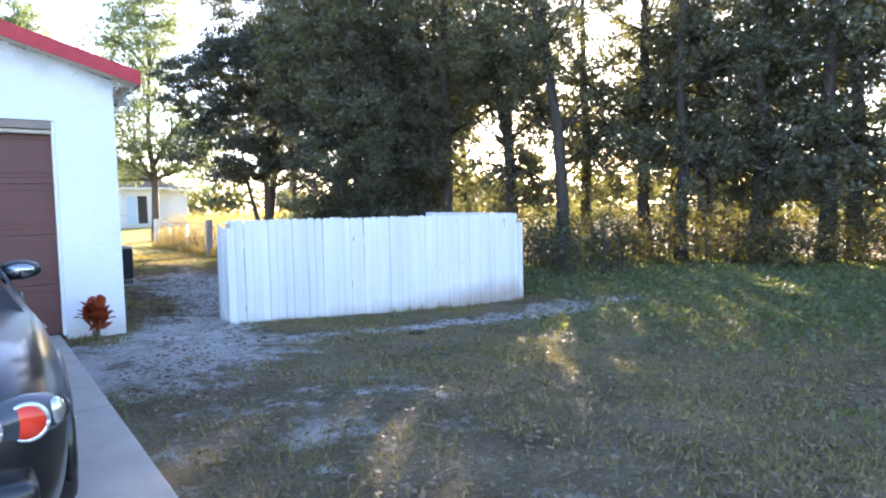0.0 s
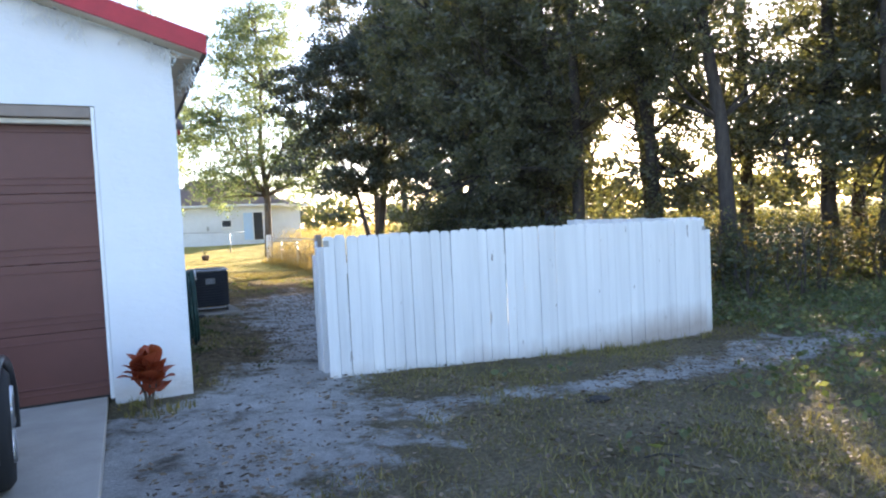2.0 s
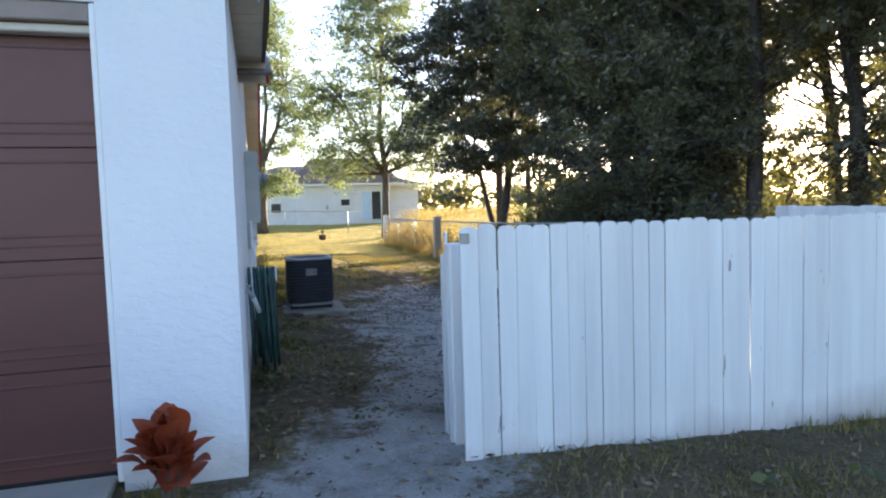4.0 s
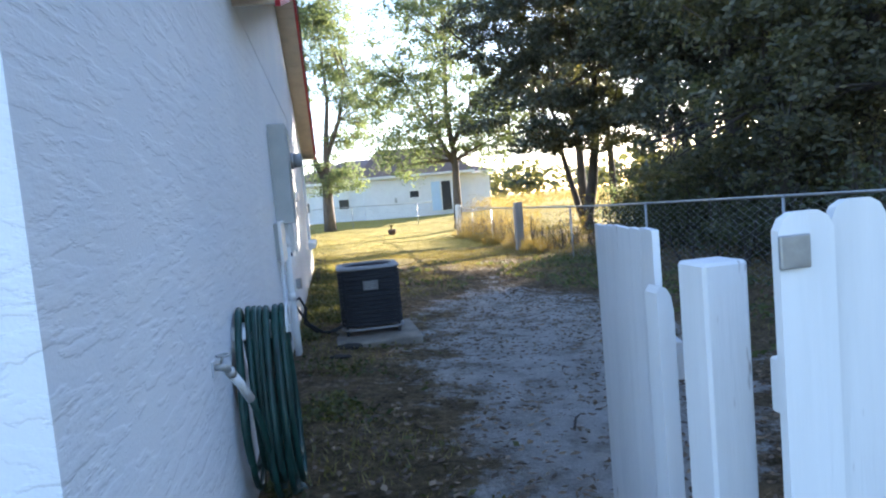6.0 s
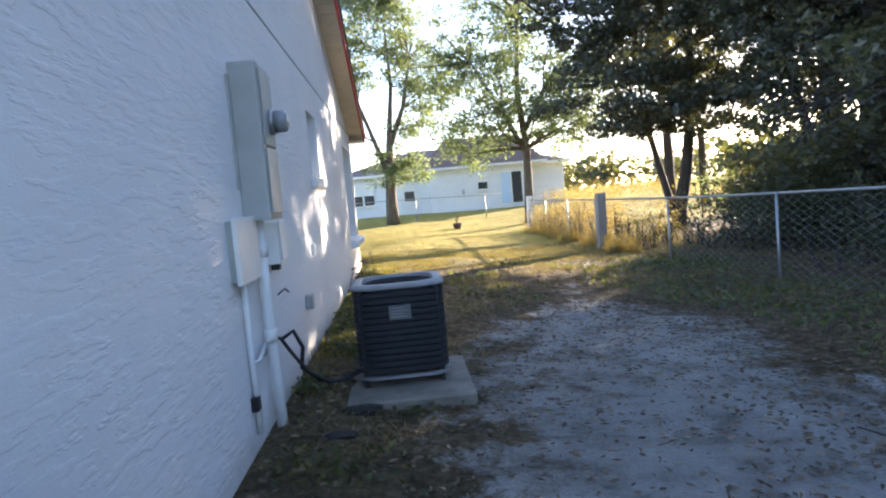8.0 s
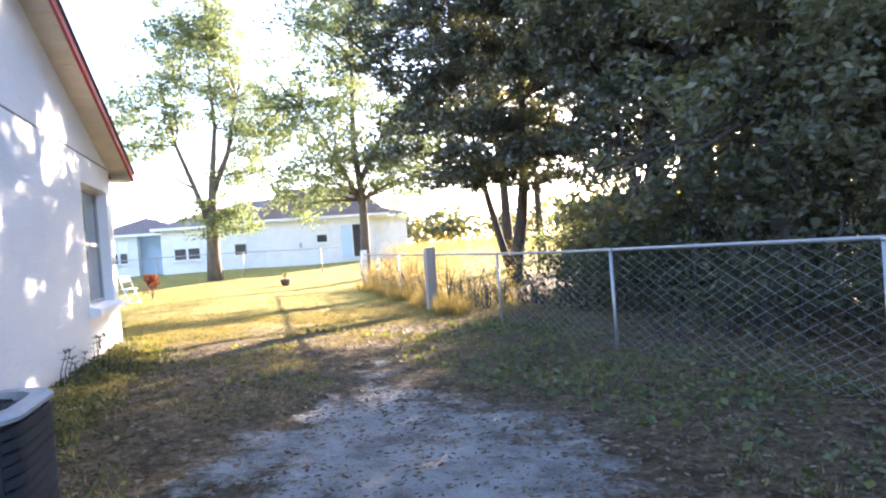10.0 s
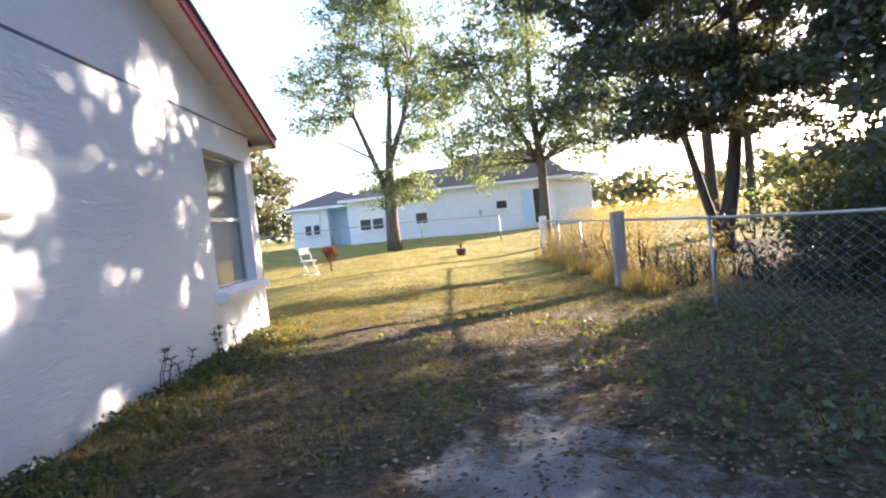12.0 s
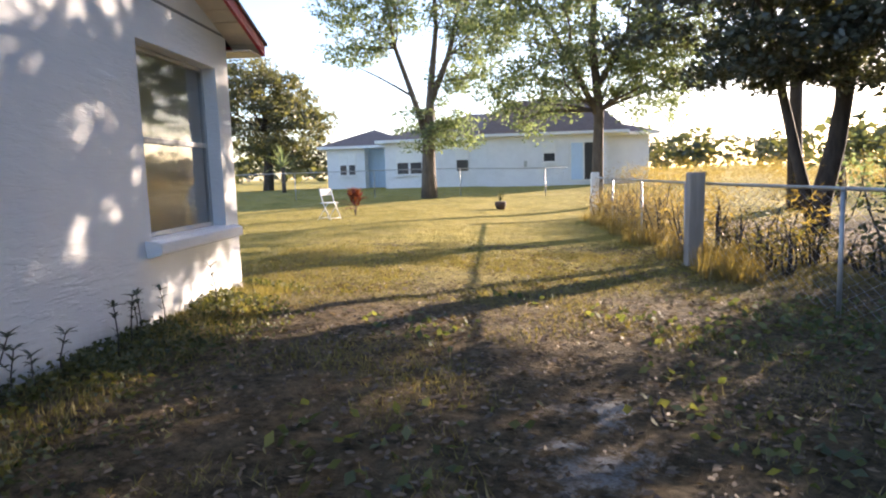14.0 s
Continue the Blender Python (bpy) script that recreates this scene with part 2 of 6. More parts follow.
LEAF_SHRUB = leaf_material("shrub_leaves", (0.05, 0.06, 0.022), (0.165, 0.135, 0.048), 0.4)
LEAF_DRY = leaf_material("dry_grass", (0.14, 0.11, 0.055), (0.34, 0.26, 0.13), 0.5)
LEAF_GRASS = leaf_material("lawn_blades", (0.14, 0.135, 0.05), (0.38, 0.3, 0.15), 0.4)
LEAF_LITTER = leaf_material("fallen_leaves", (0.06, 0.038, 0.022), (0.3, 0.21, 0.13), 0.15)
LEAF_CROTON = leaf_material("croton_leaves", (0.2, 0.022, 0.02), (0.55, 0.14, 0.05), 0.3)


# ---- mesh helpers ----
def quick(name, verts, faces, mat, parent=None, label="", smooth=False):
    me = bpy.data.meshes.new(name)
    me.from_pydata([tuple(v) for v in verts], [], faces)
    me.materials.append(mat)
    if smooth:
        me.shade_smooth()
    me.update()
    ob = new(name, me)
    if parent is not None:
        ob.parent = parent
    if label:
        tagged(ob, label)
    return ob


def part(name, bm, mat, parent=None, label="", smooth=False):
    me = bpy.data.meshes.new(name)
    bmesh.ops.recalc_face_normals(bm, faces=bm.faces)
    bm.to_mesh(me)
    bm.free()
    me.materials.append(mat)
    if smooth:
        me.shade_smooth()
    ob = new(name, me)
    if parent is not None:
        ob.parent = parent
    if label:
        tagged(ob, label)
    return ob


def box(x0, y0, z0, x1, y1, z1, bevel=0.0, bm=None, seg=1):
    own = bmesh.new()
    bmesh.ops.create_cube(own, size=1.0)
    for v in own.verts:
        v.co = Vector(((x0 + x1) / 2 + v.co.x * (x1 - x0), (y0 + y1) / 2 + v.co.y * (y1 - y0), (z0 + z1) / 2 + v.co.z * (z1 - z0)))
    if bevel:
        bmesh.ops.bevel(own, geom=own.edges[:], offset=bevel, segments=seg, affect="EDGES", profile=0.7)
    if bm is None:
        return own
    me = bpy.data.meshes.new("tmp")
    own.to_mesh(me)
    bm.from_mesh(me)
    bpy.data.meshes.remove(me)
    own.free()
    return bm


def tube_data(points, radii, sides=8, caps=True):
    """Vertices and faces of a tapered tube along points."""
    pts = [Vector(p) for p in points]
    if not isinstance(radii, (list, tuple)):
        radii = [radii] * len(pts)
    verts, faces = [], []
    ref = Vector((0.31, 0.17, 0.93)).normalized()
    for i, p in enumerate(pts):
        d = (pts[min(i + 1, len(pts) - 1)] - pts[max(i - 1, 0)]).normalized()
        a = d.cross(ref)
        if a.length < 0.05:
            a = d.cross(Vector((1, 0, 0)))
        a.normalize()
        b = d.cross(a)
        for k in range(sides):
            th = 2 * math.pi * k / sides
            verts.append(p + (a * math.cos(th) + b * math.sin(th)) * radii[i])
    for i in range(len(pts) - 1):
        for k in range(sides):
            k2 = (k + 1) % sides
            faces.append((i * sides + k, i * sides + k2, (i + 1) * sides + k2, (i + 1) * sides + k))
    if caps:
        faces.append(tuple(range(sides))[::-1])
        faces.append(tuple((len(pts) - 1) * sides + k for k in range(sides)))
    return verts, faces


def tube(name, points, radii, mat, parent=None, label="", sides=8):
    v, f = tube_data(points, radii, sides)
    return quick(name, v, f, mat, parent, label, True)


def join_data(pieces):
    verts, faces = [], []
    for v, f in pieces:
        o = len(verts)
        verts.extend(v)
        faces.extend(tuple(i + o for i in q) for q in f)
    return verts, faces


def prism(outline, axis, a, b):
    """A solid with the given 2D outline, from a to b along the axis (0 x, 1 y, 2 z)."""
    n = len(outline)

    def put(u, v, w):
        return ((w, u, v), (u, w, v), (u, v, w))[axis]
    verts = [put(u, v, a) for u, v in outline] + [put(u, v, b) for u, v in outline]
    faces = [tuple(range(n)), tuple(range(2 * n - 1, n - 1, -1))] + [(i, i + n, (i + 1) % n + n, (i + 1) % n) for i in range(n)]
    bm = bmesh.new()
    vs = [bm.verts.new(v) for v in verts]
    for f in faces:
        bm.faces.new([vs[i] for i in f])
    return bm


def fast_mesh(name, verts, corner, loops_per, mat):
    """A mesh from arrays of equal-sided faces."""
    me = bpy.data.meshes.new(name)
    nf = len(corner) // loops_per
    me.vertices.add(len(verts))
    me.vertices.foreach_set("co", np.asarray(verts, dtype=np.float32).ravel())
    me.loops.add(len(corner))
    me.loops.foreach_set("vertex_index", np.asarray(corner, dtype=np.int32))
    me.polygons.add(nf)
    me.polygons.foreach_set("loop_start", np.arange(0, len(corner), loops_per, dtype=np.int32))
    me.materials.append(mat)
    me.update(calc_edges=True)
    return me


def leaves_mesh(name, centres, size, mat, rng, aspect=0.5, droop=0.0, spread=0.35):
    """A rhombic leaf, folded at its midrib, at each centre."""
    n = len(centres)
    d = rng.normal(size=(n, 3))
    d[:, 2] = d[:, 2] * 0.6 - droop
    d /= np.linalg.norm(d, axis=1)[:, None]
    s = np.cross(d, rng.normal(size=(n, 3)))
    s /= np.linalg.norm(s, axis=1)[:, None] + 1e-9
    u = np.cross(d, s)
    L = size * (1 - spread + 2 * spread * rng.random(n))[:, None]
    c = np.asarray(centres)
    v = np.empty((n, 4, 3))
    v[:, 0] = c - d * L * 0.5
    v[:, 1] = c + s * L * aspect * 0.5 + u * L * 0.08
    v[:, 2] = c + d * L * 0.5
    v[:, 3] = c - s * L * aspect * 0.5 + u * L * 0.08
    return fast_mesh(name, v.reshape(-1, 3), np.arange(n * 4), 4, mat)


def ground_z(x, y):
    """The lie of the land: dips a little towards the trees, and rises towards the far lawn."""
    def smooth(a, b, t):
        t = min(1.0, max(0.0, (t - a) / (b - a)))
        return t * t * (3 - 2 * t)
    z = -0.24 * smooth(3.0, 8.4, x) * (1 - 0.6 * smooth(30, 42, y))
    z += 0.42 * smooth(29, 47, y)
    z += 0.05 * (1 - smooth(0.0, 0.5, abs(x - 3.2))) * smooth(7.2, 8.5, y) * (1 - smooth(19.0, 20.0, y))
    return z


# ---- ground ----
def near_polyline(x, y, line):
    best = 1e9
    for (ax, ay, ra), (bx, by, rb) in zip(line, line[1:]):
        t = max(0.0, min(1.0, ((x - ax) * (bx - ax) + (y - ay) * (by - ay)) / ((bx - ax) ** 2 + (by - ay) ** 2)))
        d = math.hypot(x - ax - t * (bx - ax), y - ay - t * (by - ay)) / (ra + t * (rb - ra))
        best = min(best, d)
    return best


TRACK = [(3.0, 5.6, 0.8), (3.7, 6.9, 0.4), (4.3, 8.2, 0.3), (4.9, 9.5, 0.55), (5.2, 10.8, 0.8), (5.45, 12.2, 0.75), (5.65, 13.8, 0.75), (5.85, 15.2, 0.55), (6.1, 17.0, 0.3)]
FRONT_SAND = [(3.0, 5.9, 0.6), (4.4, 5.8, 0.35), (5.6, 5.8, 0.2), (7.0, 5.9, 0.35), (8.8, 6.1, 0.6), (10.2, 6.0, 0.3)]


def bare_at(x, y):
    d = near_polyline(x, y, TRACK)
    v = max(0.0, 1.18 - 0.52 * d - 0.4 * min(1.6, max(0.0, y - 13.9)) - 0.03 * max(0.0, y - 15.0))
    v = max(v, 0.74 - 0.42 * near_polyline(x, y, FRONT_SAND))
    v = max(v, 0.38 * math.exp(-((x - 3.4) / 1.3) ** 2 - ((y - 3.2) / 1.6) ** 2))
    return min(1.0, v)


def mulch_at(x, y):
    """Rotted leaves lie under the trees, and thin out towards the open lawns."""
    def smooth(a, b, t):
        t = min(1.0, max(0.0, (t - a) / (b - a)))
        return t * t * (3 - 2 * t)
    v = smooth(6.5, 8.2, y) * (1 - smooth(17.5, 22.0, y + 0.25 * (6.5 - x)))
    v = max(v, smooth(8.8, 11.0, x) * (1 - smooth(26, 32, y)) * smooth(5.0, 9.0, y))
    return v * 0.95


def build_ground():
    def axis(lo, a, b, hi, step):
        fine = list(np.arange(a, b, step))
        out, s, p = [], step, b
        while p < hi:
            out.append(p)
            s *= 1.22
            p += s
        back, s, p = [], step, a
        while p > lo:
            s *= 1.22
            p -= s
            back.append(p)
        return back[::-1] + fine + out + [hi]
    xs, ys = axis(-900, 2.0, 10.0, 900, 0.1), axis(-900, 0.0, 21.0, 900, 0.1)
    verts, mask, rotted = [], [], []
    for y in ys:
        for x in xs:
            z = ground_z(x, y)
            b = 0.0
            if -2 < x < 14 and -4 < y < 26:
                b = bare_at(x, y)
                z += 0.022 * noise.fractal(Vector((x * 1.3, y * 1.3, 0)), 1.0, 2.0, 4) * (1 if x > 3.3 or y < 6.6 else 0.3) - 0.02 * b
                z += 0.016 * noise.noise(Vector((x * 4.2, y * 4.2, 5.0))) * (1 if x > 3.3 or y < 6.6 else 0.2)
            verts.append((x, y, z))
            mask.append(b)
            rotted.append(mulch_at(x, y))
    w = len(xs)
    faces = [(j * w + i, j * w + i + 1, (j + 1) * w + i + 1, (j + 1) * w + i) for j in range(len(ys) - 1) for i in range(w - 1)]
    ob = quick("ground", verts, faces, SOIL, smooth=True)
    a = ob.data.attributes.new("bare", "FLOAT", "POINT")
    a.data.foreach_set("value", mask)
    a3 = ob.data.attributes.new("lush", "FLOAT", "POINT")
    a3.data.foreach_set("value", [min(1.0, max(0.0, (v[1] - 16.0) / 6.0)) for v in verts])
    a2 = ob.data.attributes.new("mulch", "FLOAT", "POINT")
    a2.data.foreach_set("value", rotted)
    tagged(ob, "patchy lawn with worn grey sandy soil", "ground", kind="structure")
    return ob


build_ground()

# ---- the house beside the walk ----
WX, FY, BY = 3.035, 7.05, 19.53        # side wall face, front wall face, back wall face
EAVE, PITCH = 2.42, 0.325
RIDGE_Y = 14.75


def hollow_wall(name, axis, at, depth, lo, hi, top, holes, label):
    """A wall with openings through it, cut from strips; axis 0: face at x = at, running along y; axis 1: face at y = at, running along x.
    depth: how far it goes back from the face. holes: (u0, z0, u1, z1)."""
    us = sorted({lo, hi, *[h[0] for h in holes], *[h[2] for h in holes]})
    zs = sorted({-0.25, top, *[h[1] for h in holes], *[h[3] for h in holes]})
    bm = bmesh.new()
    grid = {}

    def vert(u, z, d):
        key = (u, z, d)
        if key not in grid:
            grid[key] = bm.verts.new((at - d, u, z) if axis == 0 else (u, at + d, z))
        return grid[key]

    def solid(i, j):
        if not (0 <= i < len(us) - 1 and 0 <= j < len(zs) - 1):
            return False
        u, z = (us[i] + us[i + 1]) / 2, (zs[j] + zs[j + 1]) / 2
        return not any(h[0] < u < h[2] and h[1] < z < h[3] for h in holes)
    for i in range(len(us) - 1):
        for j in range(len(zs) - 1):
            if not solid(i, j):
                continue
            a, b, c, d = us[i], us[i + 1], zs[j], zs[j + 1]
            for dd in (0, depth):
                bm.faces.new([vert(a, c, dd), vert(b, c, dd), vert(b, d, dd), vert(a, d, dd)])
            for ok, p, q in ((solid(i - 1, j), (a, c), (a, d)), (solid(i + 1, j), (b, c), (b, d)), (solid(i, j - 1), (a, c), (b, c)), (solid(i, j + 1), (a, d), (b, d))):
                if not ok:
                    bm.faces.new([vert(*p, 0), vert(*q, 0), vert(*q, depth), vert(*p, depth)])
    ob = part(name, bm, STUCCO)
    return tagged(ob, label, "wall", kind="structure")


GAR_X0, GAR_X1, GAR_TOP = -2.38, 2.495, 2.19
WIN_A = (14.12, 1.49, 14.76, 2.1)      # small high window
WIN_B = (17.87, 0.66, 19.24, 2.1)     # large window near the back
hollow_wall("wall_east", 0, WX, 0.2, FY, BY, EAVE, [WIN_A, WIN_B], "white painted rough stucco side wall of a house")
hollow_wall("wall_front", 1, FY, 0.2, -3.6, WX - 0.2, EAVE, [(GAR_X0, -0.1, GAR_X1, GAR_TOP)], "white painted stucco front wall around a garage door")
hollow_wall("wall_back", 1, BY - 0.2, 0.2, -12.0, WX - 0.2, EAVE, [], "white painted stucco back wall of a house")
hollow_wall("wall_west", 0, -11.8, 0.2, 9.9, BY - 0.2, EAVE, [], "white painted stucco side wall of a house")
hollow_wall("wall_inner", 1, 9.9, 0.2, -11.8, -3.6, EAVE, [], "white painted stucco front wall of a house")
hollow_wall("wall_garage_west", 0, -3.4, 0.2, FY + 0.2, 9.9, EAVE, [], "white painted stucco wall of a garage")

# gable above the side wall, set 6 mm back behind the joint
gable = prism([(9.75, EAVE + 0.03), (BY - 0.02, EAVE + 0.03), (RIDGE_Y, EAVE + PITCH * (BY - RIDGE_Y) + 0.012)], 0, WX - 0.16, WX - 0.006)
tagged(part("wall_gable", gable, STUCCO), "white painted stucco gable above the side wall", "wall", kind="structure")
tagged(part("trim", box(WX - 0.15, 9.95, EAVE, WX - 0.012, BY - 0.03, EAVE + 0.03), plain("dark_joint", (0.2, 0.2, 0.2), 0.8)), "dark joint line under a gable", "trim", kind="structure")
gf = prism([(-3.55, EAVE), (WX - 0.004, EAVE), (WX - 0.004, 2.63), (-0.2, 2.63 + 0.3 * (WX + 0.2)), (-3.55, 2.61)], 1, FY + 0.003, FY + 0.18)
tagged(part("wall_gable_front", gf, STUCCO), "white painted stucco gable above the garage", "wall", kind="structure")
fill = box(WX - 0.19, FY + 0.185, EAVE, WX - 0.004, 9.74, 2.578)
tagged(part("wall_top", fill, STUCCO), "white painted stucco band under the eave", "wall", kind="structure")
tagged(part("ceiling", box(-11.7, FY + 0.3, EAVE - 0.12, WX - 0.25, BY - 0.3, EAVE - 0.06), WHITE_TRIM), "plain white ceiling inside the house", "ceiling", kind="structure")

# roofs: main ridge along x, garage ridge along y
GX = -0.2                                # garage ridge
def roof_slab(name, mat, pts, thick, label):
    bm = bmesh.new()
    top = [bm.verts.new(p) for p in pts]
    bot = [bm.verts.new((p[0], p[1], p[2] - thick)) for p in pts]
    bm.faces.new(top)
    bm.faces.new(bot[::-1])
    n = len(pts)
    for i in range(n):
        bm.faces.new([top[i], bot[i], bot[(i + 1) % n], top[(i + 1) % n]])
    return tagged(part(name, bm, mat), label, "roof", kind="structure")


EX = 3.3                                 # rake end beyond the side wall
RZ = EAVE + PITCH * (BY - RIDGE_Y) + 0.14
def main_z(y):
    return RZ - PITCH * abs(y - RIDGE_Y)
YE0, YE1 = 9.62, 19.88
roof_slab("roof_back", SHINGLE, [(EX + 0.02, RIDGE_Y, RZ), (EX + 0.02, YE1 + 0.03, main_z(YE1 + 0.03)), (-12.2, YE1 + 0.03, main_z(YE1 + 0.03)), (-12.2, RIDGE_Y, RZ)], 0.03, "brown shingle roof slope")
roof_slab("roof_front", SHINGLE, [(EX + 0.02, RIDGE_Y, RZ), (-12.2, RIDGE_Y, RZ), (-12.2, YE0, main_z(YE0)), (EX + 0.02, YE0, main_z(YE0))], 0.03, "brown shingle roof slope")
GY0, GEX = 6.86, 3.27
GZE = 2.70                               # top of the garage roof at its eave
GZR = GZE + 0.3 * (GEX - GX)
roof_slab("roof_garage_east", SHINGLE, [(GEX + 0.02, GY0 + 0.032, GZE + 0.015), (GEX + 0.02, 9.86, GZE + 0.015), (GX, 12.0, GZR + 0.015), (GX, GY0 + 0.032, GZR + 0.015)], 0.025, "brown shingle roof slope over a garage")
roof_slab("roof_garage_west", SHINGLE, [(GX, GY0 + 0.032, GZR + 0.015), (GX, 12.0, GZR + 0.015), (2 * GX - GEX, 9.86, GZE + 0.015), (2 * GX - GEX, GY0 + 0.032, GZE + 0.015)], 0.025, "brown shingle roof slope over a garage")


def sloped_board(name, mat, p0, p1, drop, thick, axis, label):
    """A fascia board along a slope: p0, p1 are top corners; thick goes along the axis (0 x, 1 y)."""
    bm = bmesh.new()
    d = Vector((thick, 0, 0)) if axis == 0 else Vector((0, thick, 0))
    q = []
    for p in (p0, p1):
        for o in (Vector((0, 0, 0)), d):
            q.append([bm.verts.new(Vector(p) + o), bm.verts.new(Vector(p) + o - Vector((0, 0, drop)))])
    a, b, c, e = q
    for f in ([a[0], c[0], c[1], a[1]], [b[0], e[0], e[1], b[1]], [a[0], b[0], e[0], c[0]], [a[1], b[1], e[1], c[1]], [a[0], b[0], b[1], a[1]], [c[0], e[0], e[1], c[1]]):
        bm.faces.new(f)
    return tagged(part(name, bm, mat), label, "trim", kind="structure")


sloped_board("trim_rake_back", RED, (EX - 0.03, RIDGE_Y, RZ - 0.032), (EX - 0.03, YE1, main_z(YE1) - 0.032), 0.11, 0.03, 0, "red painted rake board under the shingles")
sloped_board("trim_rake_front", RED, (EX - 0.03, RIDGE_Y, RZ - 0.032), (EX - 0.03, 9.88, main_z(9.88) - 0.032), 0.11, 0.03, 0, "red painted rake board under the shingles")
sloped_board("trim_garage_rake_east", RED, (GX, GY0, GZR + 0.018), (GEX, GY0, GZE + 0.018), 0.145, 0.03, 1, "red painted rake board over the garage")
sloped_board("trim_garage_rake_west", RED, (GX, GY0, GZR + 0.018), (2 * GX - GEX, GY0, GZE + 0.018), 0.145, 0.03, 1, "red painted rake board over the garage")
sloped_board("trim_eave_east", DARK_BOARD, (GEX - 0.03, GY0 + 0.031, GZE - 0.012), (GEX - 0.03, 9.86, GZE - 0.012), 0.115, 0.03, 0, "dark brown eave board along the garage roof")
sloped_board("trim_eave_back", RED, (EX - 0.04, YE1, main_z(YE1) - 0.032), (-12.0, YE1, main_z(YE1) - 0.032), 0.11, 0.03, 1, "red painted eave board at the back")

# soffits of ribbed panels
def soffit_strip(name, p, q, inner, outer, along, n, label):
    """Ribbed panels from p to q (ends along the eave), between inner and outer offsets; each panel a shallow tray."""
    bm = bmesh.new()
    P, Q, I, O = Vector(p), Vector(q), Vector(inner), Vector(outer)
    for i in range(n):
        a, b = P.lerp(Q, i / n), P.lerp(Q, (i + 0.93) / n)
        vs = [a + I, b + I, b + O, a + O]
        lo = [bm.verts.new(v) for v in vs]
        hi = [bm.verts.new(v + Vector((0, 0, 0.012))) for v in vs]
        bm.faces.new(lo)
        bm.faces.new(hi[::-1])
        for k in range(4):
            bm.faces.new([lo[k], hi[k], hi[(k + 1) % 4], lo[(k + 1) % 4]])
        a2, b2 = b, P.lerp(Q, (i + 1) / n)
        up = Vector((0, 0, 0.008))
        bm.faces.new([bm.verts.new(v + up) for v in (a2 + I, b2 + I, b2 + O, a2 + O)])
    return tagged(part(name, bm, SOFFIT), label, "soffit", kind="structure")


soffit_strip("trim_soffit_east", (GEX - 0.032, FY, GZE - 0.125), (GEX - 0.032, 9.85, GZE - 0.125), (0, 0, 0), (WX - GEX + 0.03, 0, 0), 0, 14, "cream ribbed soffit under the eave")
soffit_strip("trim_soffit_garage", (GEX - 0.03, GY0 + 0.03, GZE - 0.122), (GX, GY0 + 0.03, GZR - 0.122), (0, 0, 0), (0, FY - GY0 - 0.02, 0), 0, 18, "cream ribbed soffit under the rake")
soffit_strip("trim_soffit_rake_back", (EX - 0.032, YE1 - 0.02, main_z(YE1 - 0.02) - 0.135), (EX - 0.032, RIDGE_Y, RZ - 0.135), (0, 0, 0), (WX - EX + 0.02, 0, 0), 0, 26, "cream ribbed soffit under the rake")
soffit_strip("trim_soffit_rake_front", (EX - 0.032, 9.9, main_z(9.9) - 0.135), (EX - 0.032, RIDGE_Y, RZ - 0.135), (0, 0, 0), (WX - EX + 0.02, 0, 0), 0, 26, "cream ribbed soffit under the rake")
tagged(part("trim_soffit_return", box(WX + 0.002, FY - 0.006, GZE - 0.128, GEX - 0.031, FY + 0.014, GZE - 0.03), SOFFIT), "cream board closing the soffit at the corner", "trim", kind="structure")
tagged(part("trim_eave_end", box(WX + 0.002, 9.862, GZE - 0.3, GEX, 9.885, GZE), SOFFIT), "cream board closing the eave end", "trim", kind="structure")
tagged(part("trim_soffit_back", box(-12, BY + 0.002, main_z(YE1) - 0.15, EX - 0.035, YE1 - 0.002, main_z(YE1) - 0.135), SOFFIT), "cream soffit at the back eave", "trim", kind="structure")


def garage_door():
    door = tagged(new("door_1"), "closed brown sectional garage door with pressed ribs", "garage door", kind="structure")
    y = FY + 0.13
    h = (GAR_TOP - 0.11 - 0.05) / 4
    for i in range(4):
        z0 = 0.05 + i * h
        bm = box(GAR_X0 + 0.01, y, z0 + 0.0015, GAR_X1 - 0.01, y + 0.045, z0 + h - 0.0015, 0.003)
        part("door_section", bm, BROWN, door)
        # pressed ribs along the joints
        for z in (z0 + 0.06, z0 + 0.105, z0 + h - 0.07):
            part("pressed_rib", box(GAR_X0 + 0.02, y - 0.005, z, GAR_X1 - 0.02, y + 0.004, z + 0.014, 0.003), BROWN, door)
    part("bottom_seal", box(GAR_X0 + 0.012, y + 0.002, 0.03, GAR_X1 - 0.012, y + 0.04, 0.052), BLACK, door)
    trim = tagged(new("trim_garage"), "cream moulding around the garage opening", "trim", kind="structure")
    part("head", box(GAR_X0 + 0.03, FY + 0.012, GAR_TOP - 0.085, GAR_X1 - 0.03, FY + 0.128, GAR_TOP - 0.001, 0.006), TAUPE, trim, "brown-grey head board")
    part("head_bead", box(GAR_X0 + 0.03, FY + 0.05, GAR_TOP - 0.125, GAR_X1 - 0.03, FY + 0.125, GAR_TOP - 0.088, 0.006), CREAM, trim)
    for x0, x1 in ((GAR_X1 - 0.029, GAR_X1 - 0.001), (GAR_X0 + 0.001, GAR_X0 + 0.029)):
        part("jamb", box(x0, FY + 0.01, 0.04, x1, FY + 0.128, GAR_TOP - 0.002, 0.006), WHITE_TRIM, trim)


garage_door()


